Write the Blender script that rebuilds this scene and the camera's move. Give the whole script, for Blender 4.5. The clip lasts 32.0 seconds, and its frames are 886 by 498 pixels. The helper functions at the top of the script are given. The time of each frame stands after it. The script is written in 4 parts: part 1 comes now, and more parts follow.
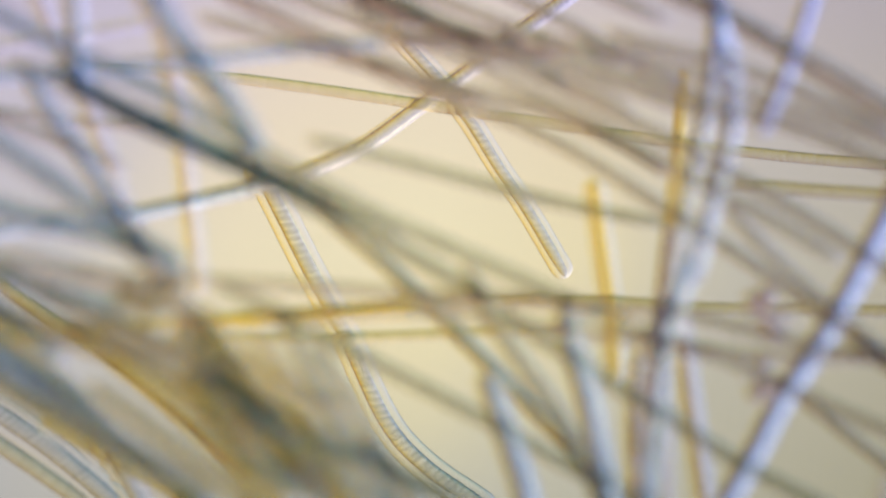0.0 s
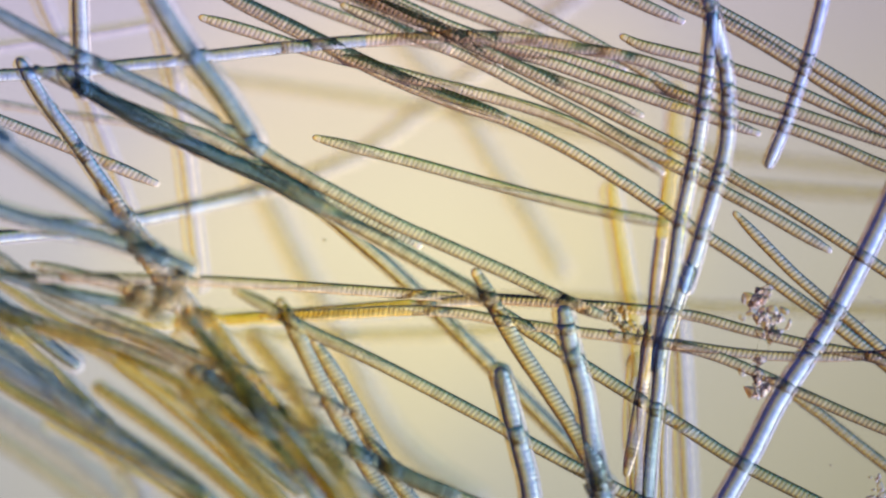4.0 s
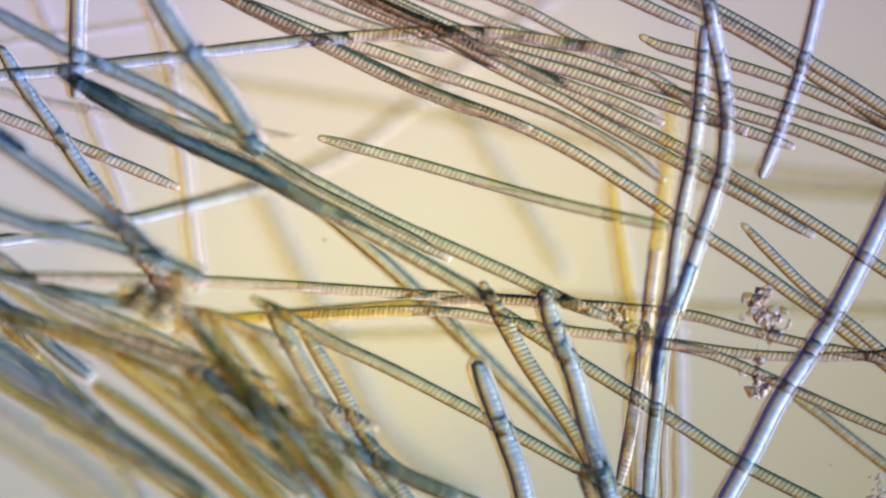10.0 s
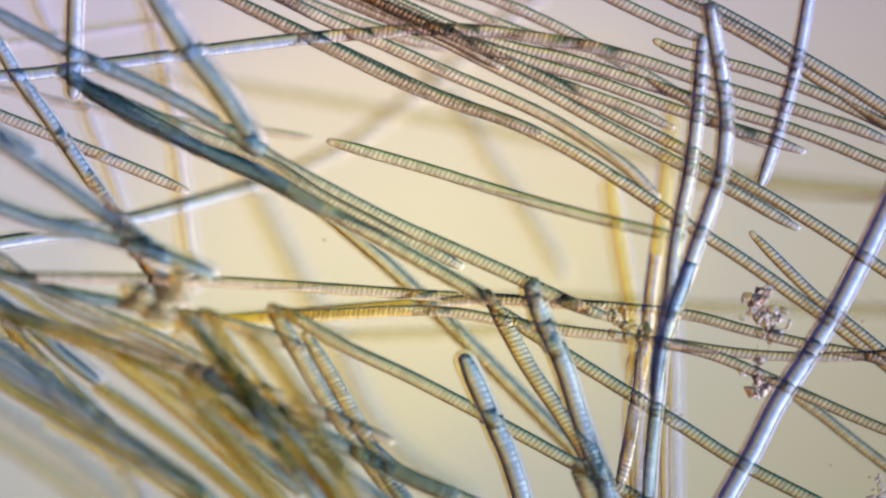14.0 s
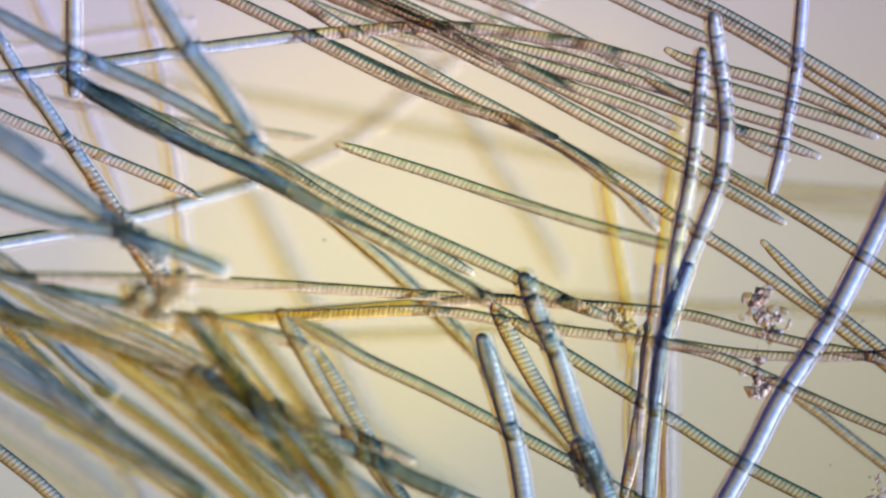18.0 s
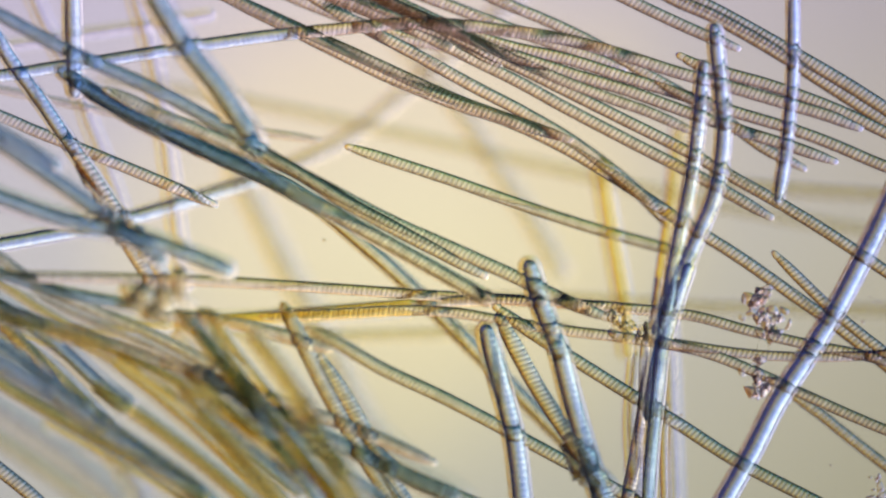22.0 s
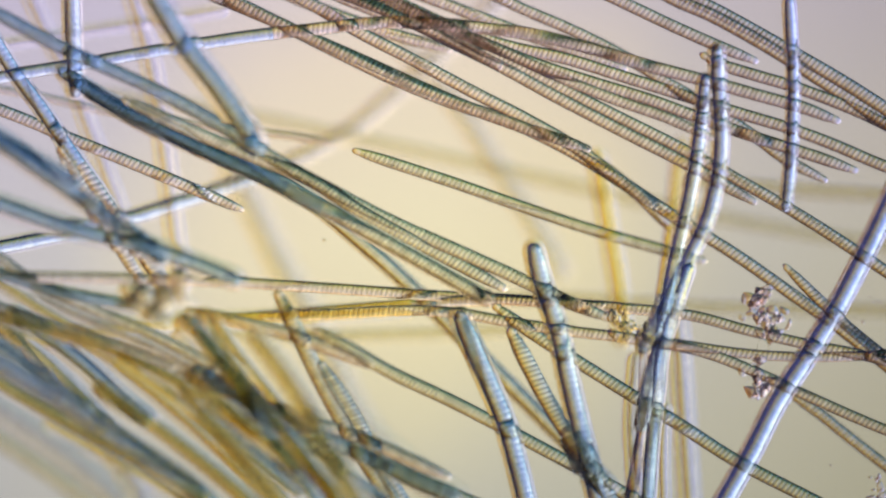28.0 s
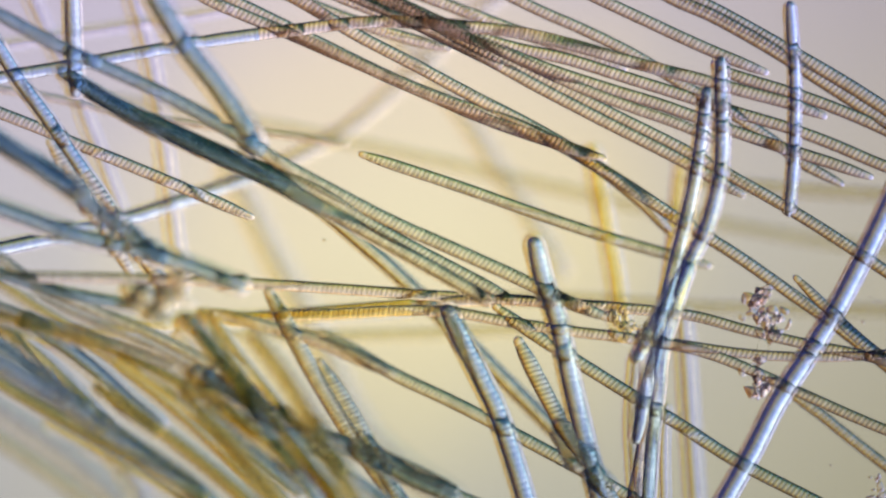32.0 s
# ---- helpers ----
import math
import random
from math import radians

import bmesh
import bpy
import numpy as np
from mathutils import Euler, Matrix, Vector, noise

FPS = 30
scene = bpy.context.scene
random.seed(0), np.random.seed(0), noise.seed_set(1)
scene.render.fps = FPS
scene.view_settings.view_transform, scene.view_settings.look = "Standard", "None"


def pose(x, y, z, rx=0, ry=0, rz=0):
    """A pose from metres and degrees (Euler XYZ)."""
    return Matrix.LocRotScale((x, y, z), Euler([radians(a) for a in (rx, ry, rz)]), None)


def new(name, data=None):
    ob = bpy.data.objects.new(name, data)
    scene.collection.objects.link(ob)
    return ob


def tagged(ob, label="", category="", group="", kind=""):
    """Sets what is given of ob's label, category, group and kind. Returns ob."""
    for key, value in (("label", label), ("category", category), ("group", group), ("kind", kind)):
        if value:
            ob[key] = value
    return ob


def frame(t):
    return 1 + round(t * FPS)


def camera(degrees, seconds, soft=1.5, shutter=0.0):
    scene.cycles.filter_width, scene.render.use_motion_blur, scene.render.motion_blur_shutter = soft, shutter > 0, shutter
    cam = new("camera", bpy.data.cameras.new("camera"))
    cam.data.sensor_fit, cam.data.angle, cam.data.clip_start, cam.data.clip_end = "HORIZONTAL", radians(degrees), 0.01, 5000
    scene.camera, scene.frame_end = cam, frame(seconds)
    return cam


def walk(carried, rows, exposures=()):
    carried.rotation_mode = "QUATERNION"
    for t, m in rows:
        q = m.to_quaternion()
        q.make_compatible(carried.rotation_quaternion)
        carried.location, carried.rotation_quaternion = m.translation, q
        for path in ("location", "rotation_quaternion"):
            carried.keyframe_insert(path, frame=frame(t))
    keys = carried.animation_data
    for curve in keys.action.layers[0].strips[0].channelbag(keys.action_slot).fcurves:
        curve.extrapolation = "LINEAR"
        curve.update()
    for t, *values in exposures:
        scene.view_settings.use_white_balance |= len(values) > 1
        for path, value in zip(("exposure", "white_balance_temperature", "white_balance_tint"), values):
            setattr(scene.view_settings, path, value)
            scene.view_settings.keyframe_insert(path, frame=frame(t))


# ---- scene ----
# A water film with living cell filaments under a light microscope, built a thousand times
# enlarged: one millimetre here is one micrometre in the water.  z = 0 is the plane of sharp focus.
MM = 0.001
EYE = 12.0
cam = camera(2.2458, 32.0, soft=2.3)
cam.data.dof.use_dof = True
cam.data.dof.focus_distance = EYE
cam.data.dof.aperture_fstop = 0.85
# the fine focus is turned during the first seconds: the objective rises
FOCUS = [(0.0, -121), (0.5, -120), (0.7, -115), (0.8, -104), (0.9, -45), (1.0, -38), (1.2, -34),
         (1.5, -26), (1.7, -13), (1.9, -10), (2.1, -7), (2.3, -2), (2.5, 4), (2.8, 1), (3.0, 0), (32.0, 0)]
# light passes through many clear threads before it reaches the eye
scene.cycles.max_bounces, scene.cycles.transmission_bounces, scene.cycles.transparent_max_bounces = 40, 40, 40
walk(cam, [(t, pose(0, 0, EYE + z * MM)) for t, z in FOCUS])

# ---- light ----
world = bpy.data.worlds.new("world")
scene.world = world
world.use_nodes = True
world.node_tree.nodes["Background"].inputs[0].default_value = (0.13, 0.15, 0.18, 1)
world.node_tree.nodes["Background"].inputs[1].default_value = 1.3


def node_material(name):
    m = bpy.data.materials.new(name)
    m.use_nodes = True
    m.node_tree.nodes.clear()
    return m, m.node_tree.nodes, m.node_tree.links


def ramp(nodes, stops, smooth="EASE"):
    r = nodes.new("ShaderNodeValToRGB")
    r.color_ramp.interpolation = smooth
    e = r.color_ramp.elements
    e[0].position, e[0].color = stops[0][0], (*stops[0][1], 1)
    e[1].position, e[1].color = stops[-1][0], (*stops[-1][1], 1)
    for at, c in stops[1:-1]:
        k = e.new(at)
        k.color = (*c, 1)
    return r


def math_node(nodes, links, how, a, b):
    n = nodes.new("ShaderNodeMath")
    n.operation = how
    for k, v in enumerate((a, b)):
        if isinstance(v, (int, float)):
            n.inputs[k].default_value = v
        else:
            links.new(v, n.inputs[k])
    return n.outputs[0]


def multiply_colours(nodes, links, a, b):
    mix = nodes.new("ShaderNodeMix")
    mix.data_type, mix.blend_type, mix.clamp_factor, mix.clamp_result = "RGBA", "MULTIPLY", False, False
    mix.inputs["Factor"].default_value = 1.0
    for v in mix.inputs:
        if v.type == "RGBA" and v.name == "A":
            links.new(a, v)
        if v.type == "RGBA" and v.name == "B":
            links.new(b, v)
    return next(o for o in mix.outputs if o.type == "RGBA")


def lamp_material():
    """The condenser's oblique field: white to one side, fading through amber to blue on the other, teal and
    brown at the rims across; these colours are added in place of the lens's colour fringes."""
    m, nodes, links = node_material("condenser_light")
    out, em = nodes.new("ShaderNodeOutputMaterial"), nodes.new("ShaderNodeEmission")
    tex = nodes.new("ShaderNodeTexCoord")
    sep = nodes.new("ShaderNodeSeparateXYZ")
    links.new(tex.outputs["Object"], sep.inputs[0])
    u, v = sep.outputs[0], sep.outputs[1]
    c, s = math.cos(radians(AXIS)) / FIELD / 2, math.sin(radians(AXIS)) / FIELD / 2

    def turned(a, b):
        return math_node(nodes, links, "ADD", math_node(nodes, links, "MULTIPLY", u, a), math_node(nodes, links, "MULTIPLY", v, b))

    side, over = turned(c, s), turned(s, -c)
    # the bright lobe widens with its distance from the axis
    spread = math_node(nodes, links, "MULTIPLY", math_node(nodes, links, "MAXIMUM", side, 0.0), 0.9)
    rest = math_node(nodes, links, "MAXIMUM", math_node(nodes, links, "SUBTRACT", math_node(nodes, links, "ABSOLUTE", over, 0.0), spread), 0.0)
    p = math_node(nodes, links, "ADD", side, 0.5)
    q = math_node(nodes, links, "ADD", math_node(nodes, links, "MULTIPLY", rest, math_node(nodes, links, "SIGN", over, 0.0)), 0.5)
    shear = ramp(nodes, SHEAR)
    cross = ramp(nodes, CROSS)
    links.new(p, shear.inputs[0])
    links.new(q, cross.inputs[0])
    tone = nodes.new("ShaderNodeRGB")
    tone.outputs[0].default_value = (*FIELD_COLOUR, 1)
    both = multiply_colours(nodes, links, shear.outputs[0], cross.outputs[0])
    links.new(multiply_colours(nodes, links, both, tone.outputs[0]), em.inputs["Color"])
    em.inputs["Strength"].default_value = 1.0
    links.new(em.outputs[0], out.inputs["Surface"])
    return m


def cell_material(name, tint, second, ior, rough, wall=0.62, spread=0.08):
    """Living cell: clear, tinted, granular plasm a little denser than the water, darker at its cross walls."""
    m, nodes, links = node_material(name)
    out, bsdf = nodes.new("ShaderNodeOutputMaterial"), nodes.new("ShaderNodeBsdfPrincipled")
    tex = nodes.new("ShaderNodeTexCoord")
    info = nodes.new("ShaderNodeObjectInfo")
    seed = math_node(nodes, links, "MULTIPLY", info.outputs["Random"], 90.0)
    grain, patch = nodes.new("ShaderNodeTexNoise"), nodes.new("ShaderNodeTexNoise")
    for n, s in ((grain, 3.2), (patch, 0.9)):
        n.noise_dimensions = "4D"
        n.inputs["Scale"].default_value = s
        links.new(tex.outputs["Object"], n.inputs["Vector"])
        links.new(seed, n.inputs["W"])
    blend = math_node(nodes, links, "ADD", math_node(nodes, links, "MULTIPLY", grain.outputs["Fac"], 0.5),
                      math_node(nodes, links, "MULTIPLY", patch.outputs["Fac"], 0.25))
    blend = math_node(nodes, links, "ADD", blend, math_node(nodes, links, "ADD", math_node(nodes, links, "MULTIPLY", math_node(nodes, links, "SUBTRACT", info.outputs["Random"], 0.5), spread), 0.125))
    r = ramp(nodes, [(0.34, tint), (0.64, second)], "LINEAR")
    links.new(blend, r.inputs[0])
    sep = nodes.new("ShaderNodeSeparateXYZ")
    links.new(tex.outputs["Object"], sep.inputs[0])
    slant = math_node(nodes, links, "ADD", math_node(nodes, links, "MULTIPLY", sep.outputs[0], -0.35), 0.5)
    turn = math_node(nodes, links, "FRACT", math_node(nodes, links, "ADD", sep.outputs[2], slant), 0.0)
    along_cell = math_node(nodes, links, "ABSOLUTE", math_node(nodes, links, "SUBTRACT", turn, 0.5), 0.0)
    septum = ramp(nodes, [(0.12, (1, 1, 1)), (0.36, (wall, wall, wall))])
    links.new(along_cell, septum.inputs[0])
    links.new(multiply_colours(nodes, links, r.outputs[0], septum.outputs[0]), bsdf.inputs["Base Color"])
    bsdf.inputs["Transmission Weight"].default_value = 1.0
    bsdf.inputs["IOR"].default_value = ior
    bsdf.inputs["Roughness"].default_value = rough
    bump = nodes.new("ShaderNodeBump")
    bump.inputs["Strength"].default_value, bump.inputs["Distance"].default_value = 0.2, 0.0005
    links.new(grain.outputs["Fac"], bump.inputs["Height"])
    links.new(bump.outputs[0], bsdf.inputs["Normal"])
    links.new(bsdf.outputs[0], out.inputs["Surface"])
    return m


def glass_material():
    """Clear slide glass, tinted with the lit field's warm middle and dim lilac rim."""
    m, nodes, links = node_material("slide_glass_field_tint")
    out = nodes.new("ShaderNodeOutputMaterial")
    clear, gloss, mix = nodes.new("ShaderNodeBsdfTransparent"), nodes.new("ShaderNodeBsdfGlossy"), nodes.new("ShaderNodeMixShader")
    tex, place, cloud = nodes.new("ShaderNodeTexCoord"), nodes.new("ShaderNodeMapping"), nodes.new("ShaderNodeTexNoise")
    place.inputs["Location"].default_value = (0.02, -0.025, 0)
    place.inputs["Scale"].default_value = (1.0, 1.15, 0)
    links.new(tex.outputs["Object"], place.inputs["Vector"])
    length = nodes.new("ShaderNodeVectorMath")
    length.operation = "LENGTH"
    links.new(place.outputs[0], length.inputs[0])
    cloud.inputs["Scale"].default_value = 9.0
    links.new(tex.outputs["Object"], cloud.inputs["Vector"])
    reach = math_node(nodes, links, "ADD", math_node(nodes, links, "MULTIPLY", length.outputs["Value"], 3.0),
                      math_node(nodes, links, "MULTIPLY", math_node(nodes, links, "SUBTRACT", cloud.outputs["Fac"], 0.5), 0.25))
    # film: uneven field light put into the tint, warm middle to lilac rim
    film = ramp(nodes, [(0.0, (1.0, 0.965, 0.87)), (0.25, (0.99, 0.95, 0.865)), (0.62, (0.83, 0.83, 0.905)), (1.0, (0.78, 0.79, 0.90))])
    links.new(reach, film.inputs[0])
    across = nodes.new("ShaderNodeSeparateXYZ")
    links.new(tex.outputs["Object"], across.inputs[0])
    # sideways and vertical drift of the field light, also put into the tint
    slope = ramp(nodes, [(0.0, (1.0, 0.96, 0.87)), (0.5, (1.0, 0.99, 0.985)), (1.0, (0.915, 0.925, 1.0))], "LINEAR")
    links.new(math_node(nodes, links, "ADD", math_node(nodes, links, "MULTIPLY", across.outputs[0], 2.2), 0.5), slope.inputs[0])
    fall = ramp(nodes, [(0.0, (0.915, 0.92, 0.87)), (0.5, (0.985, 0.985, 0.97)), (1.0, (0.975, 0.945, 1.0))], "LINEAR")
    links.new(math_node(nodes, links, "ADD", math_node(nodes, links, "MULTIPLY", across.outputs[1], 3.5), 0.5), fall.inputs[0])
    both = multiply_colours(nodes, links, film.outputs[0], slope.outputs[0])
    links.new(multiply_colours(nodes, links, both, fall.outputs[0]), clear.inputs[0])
    gloss.inputs["Roughness"].default_value = 0.02
    mix.inputs[0].default_value = 0.01
    links.new(clear.outputs[0], mix.inputs[1])
    links.new(gloss.outputs[0], mix.inputs[2])
    links.new(mix.outputs[0], out.inputs["Surface"])
    return m


def metal_material():
    m, nodes, links = node_material("black_anodised_metal")
    out, bsdf = nodes.new("ShaderNodeOutputMaterial"), nodes.new("ShaderNodeBsdfPrincipled")
    bsdf.inputs["Base Color"].default_value = (0.02, 0.022, 0.025, 1)
    bsdf.inputs["Metallic"].default_value = 0.6
    n = nodes.new("ShaderNodeTexNoise")
    n.inputs["Scale"].default_value = 30
    links.new(n.outputs["Fac"], bsdf.inputs["Roughness"])
    links.new(bsdf.outputs[0], out.inputs["Surface"])
    return m


LAMP_AT = (0, 0, -16.0)
AXIS = 148  # degrees, towards the bright side
FIELD = 8.0  # metres from the axis to the end of the ramps: 26 degrees
# tints stand in for the lens's colour fringes, added to a white lamp
SHEAR = [(0.10, (0.34, 0.20, 0.27)), (0.22, (0.18, 0.16, 0.27)), (0.29, (0.10, 0.14, 0.34)), (0.335, (0.08, 0.17, 0.50)),
         (0.365, (0.46, 0.22, 0.40)), (0.395, (0.98, 0.46, 0.14)), (0.43, (1.02, 0.82, 0.20)),
         (0.465, (1.03, 0.95, 0.58)), (0.50, (1, 1, 1)), (0.535, (0.97, 0.99, 1.20)),
         (0.575, (0.98, 1.02, 1.65)), (0.605, (1.25, 1.32, 1.85)), (0.64, (2.0, 2.0, 2.2)), (0.70, (3.0, 3.0, 3.1)), (0.86, (3.4, 3.4, 3.4)), (1.0, (1.5, 1.5, 1.6))]
CROSS = [(0.12, (0.09, 0.17, 0.21)), (0.30, (0.07, 0.22, 0.38)), (0.37, (0.38, 0.70, 0.84)), (0.42, (0.90, 1.0, 1.02)), (0.455, (0.95, 1.0, 1.05)), (0.5, (1, 1, 1)), (0.545, (1.03, 0.96, 0.80)),
         (0.60, (1.02, 0.88, 0.56)), (0.67, (0.56, 0.34, 0.14)), (0.88, (0.19, 0.15, 0.13))]
FIELD_COLOUR = (0.897, 0.898, 0.808)
MATS = {
    "olive": cell_material("olive_cell", (0.79, 0.73, 0.68), (0.98, 0.93, 0.90), 1.10, 0.02, 0.71, 0.25),
    "dark": cell_material("dark_cell", (0.27, 0.42, 0.56), (0.55, 0.69, 0.81), 1.075, 0.03, 0.78),
    "moss": cell_material("moss_cell", (0.68, 0.54, 0.15), (0.90, 0.79, 0.36), 1.07, 0.03, 0.85),
    "blue": cell_material("blue_cell", (0.40, 0.55, 0.86), (0.74, 0.85, 1.0), 1.14, 0.02, 0.95),
    # the lens's yellow defocus colour put into the cell tint, also in pale
    "amber": cell_material("amber_defocus_cell", (0.93, 0.76, 0.26), (0.99, 0.90, 0.50), 1.035, 0.03, 1.0),
    "sage": cell_material("sage_cell", (0.66, 0.68, 0.61), (0.89, 0.91, 0.84), 1.10, 0.02, 0.72, 0.2),
    "deep": cell_material("deep_cell", (0.64, 0.65, 0.66), (0.88, 0.88, 0.87), 1.04, 0.02, 0.9),
    "pale": cell_material("pale_defocus_cell", (0.73, 0.69, 0.50), (0.88, 0.84, 0.67), 1.05, 0.03, 1.0),
    "clear": cell_material("clear_cell", (0.80, 0.79, 0.84), (0.97, 0.95, 0.96), 1.042, 0.02, 1.0),
    "teal": cell_material("teal_cell", (0.31, 0.46, 0.61), (0.57, 0.71, 0.83), 1.12, 0.02, 0.92),
    "crystal": cell_material("crystal_debris", (0.82, 0.77, 0.78), (0.99, 0.95, 0.94), 1.07, 0.02, 1.0),
    "grain": cell_material("grain_debris", (0.70, 0.74, 0.68), (0.97, 0.89, 0.78), 1.038, 0.04, 1.0),
    "tip": cell_material("clear_tip", (0.84, 0.80, 0.76), (0.96, 0.94, 0.92), 1.07, 0.02, 1.0),
}
def fringe_material(ior):
    """Added clear matter, a trace denser than water, whose rims give lens colour fringes."""
    m, nodes, links = node_material("clear_fringe_tube")
    out, bsdf, tex, n = (nodes.new(k) for k in ("ShaderNodeOutputMaterial", "ShaderNodeBsdfPrincipled", "ShaderNodeTexCoord", "ShaderNodeTexNoise"))
    n.inputs["Scale"].default_value = 60.0
    links.new(tex.outputs["Object"], n.inputs["Vector"])
    r = ramp(nodes, [(0.3, (0.97, 0.97, 0.97)), (0.7, (1, 1, 1))], "LINEAR")
    links.new(n.outputs["Fac"], r.inputs[0])
    links.new(r.outputs[0], bsdf.inputs["Base Color"])
    bsdf.inputs["Transmission Weight"].default_value = 1.0
    bsdf.inputs["IOR"].default_value = ior
    bsdf.inputs["Roughness"].default_value = 0.01
    links.new(bsdf.outputs[0], out.inputs["Surface"])
    return m


FRINGE_TUBE, SOFT_FRINGE_TUBE, THIN_FRINGE_TUBE = fringe_material(1.025), fringe_material(1.02), fringe_material(1.014)
LAMP, GLASS, METAL = lamp_material(), glass_material(), metal_material()


# ---- mesh helpers ----
def part(name, bm, material, parent, label=""):
    me = bpy.data.meshes.new(name)
    bm.to_mesh(me)
    bm.free()
    me.materials.append(material)
    for f in me.polygons:
        f.use_smooth = True
    ob = new(name, me)
    ob.parent = parent
    if label:
        tagged(ob, label)
    return ob


def lathe(profile, sides=14, closed=False):
    """A turned wall: profile of (radius, height) from end to end; cells share their plasm at the cross walls."""
    bm = bmesh.new()
    rings = []
    for r, h in profile:
        rings.append([bm.verts.new((r * math.cos(2 * math.pi * k / sides), r * math.sin(2 * math.pi * k / sides), h))
                      for k in range(sides)])
    for a, b in zip(rings, rings[1:]):
        for k in range(sides):
            bm.faces.new((a[k], a[(k + 1) % sides], b[(k + 1) % sides], b[k]))
    if closed:
        bm.faces.new(rings[-1])
    return bm


CELL = [(0.975, -0.502), (0.992, -0.42), (1.0, -0.25), (1.0, 0.25), (0.992, 0.42), (0.975, 0.502)]
TIP = [(0.975, -0.502), (0.97, -0.30), (0.96, 0.1), (0.86, 0.6), (0.62, 1.0), (0.30, 1.24), (0.08, 1.3)]
SLIM = dict.fromkeys(("olive", "sage"), (0.66, 0.74, 0.82, 0.885, 0.935, 0.97, 0.99, 1.0))  # radii from the tip inwards
BLUNT = (0.84, 0.91, 0.96, 0.99, 1.0)


def shared_mesh(name, profile, material):
    bm = lathe(profile, closed=name == "end_cell")
    me = bpy.data.meshes.new(name)
    bm.to_mesh(me)
    bm.free()
    me.materials.append(material)
    for f in me.polygons:
        f.use_smooth = len(f.vertices) == 4
    return me


KINDS = ("pale", "olive", "dark", "moss", "amber", "blue", "deep", "teal", "clear", "sage")
CELL_MESH = {k: shared_mesh("cell", CELL, MATS[k]) for k in KINDS}
TIP_MESH = {k: shared_mesh("end_cell", [(r * SLIM.get(k, BLUNT)[0], h) for r, h in TIP], MATS["tip" if k in SLIM else k]) for k in KINDS}
TAPER_MESH = {}


def taper_mesh(kind, slim, k, flip):
    """The k-th cell from an end, narrowing towards it."""
    if (kind, slim, k, flip) not in TAPER_MESH:
        inner, outer = (slim[k] + slim[k + 1]) / 2, (slim[k] + slim[k - 1]) / 2
        outer = slim[0] if k == 1 else outer
        low, high = (inner, outer) if flip else (outer, inner)
        TAPER_MESH[kind, slim, k, flip] = shared_mesh("cell", [(r * (low + (high - low) * (h + 0.5)), h) for r, h in CELL], MATS[kind])
    return TAPER_MESH[kind, slim, k, flip]


def along(points):
    """A smooth line through a few knots, as (length, place) samples."""
    p = [Vector(q) * MM for q in points]
    p = [2 * p[0] - p[1], *p, 2 * p[-1] - p[-2]]
    line = []
    for a, b, c, d in zip(p, p[1:], p[2:], p[3:]):
        for k in range(24):
            t = k / 24
            line.append(0.5 * (2 * b + (c - a) * t + (2 * a - 5 * b + 4 * c - d) * t * t + (3 * b - a - 3 * c + d) * t ** 3))
    line.append(p[-2])
    return line


def stations(line, pitch):
    """Places and directions at even steps along the line."""
    lengths = [0.0]
    for a, b in zip(line, line[1:]):
        lengths.append(lengths[-1] + (b - a).length)
    n = max(3, int(lengths[-1] / pitch))
    made, i = [], 0
    for k in range(n + 1):
        s = lengths[-1] * k / n
        while i < len(line) - 2 and lengths[i + 1] < s:
            i += 1
        f = (s - lengths[i]) / max(lengths[i + 1] - lengths[i], 1e-9)
        made.append((line[i].lerp(line[i + 1], f), (line[i + 1] - line[i]).normalized()))
    return made


LOOKS = {"olive": "olive-grey banded cell filament suspended in the water film",
         "dark": "dark grey-green banded filament crossing others in the water",
         "blue": "clear bluish filament with a bright edge in the water",
         "amber": "filament tinted yellow for lens defocus, deeper in the water film",
         "moss": "moss-green filament in the dense tangle of the water film",
         "teal": "dull teal translucent filament floating high in the water film",
         "pale": "filament tinted dull yellow for lens defocus below the sharp threads",
         "clear": "clear colourless filament lying deep in the water film",
         "sage": "grey-green banded cell filament suspended in the water film",
         "deep": "pale bluish-grey clear filament deep in the water film"}
MOVING = []
# girth of the unseen tubes added for colour fringes, by kind of thread
FRINGED = {"blue": 1.35, "teal": 1.7, "deep": 2.1, "clear": 2.0, "amber": 2.0, "dark": 1.3, "moss": 1.6}


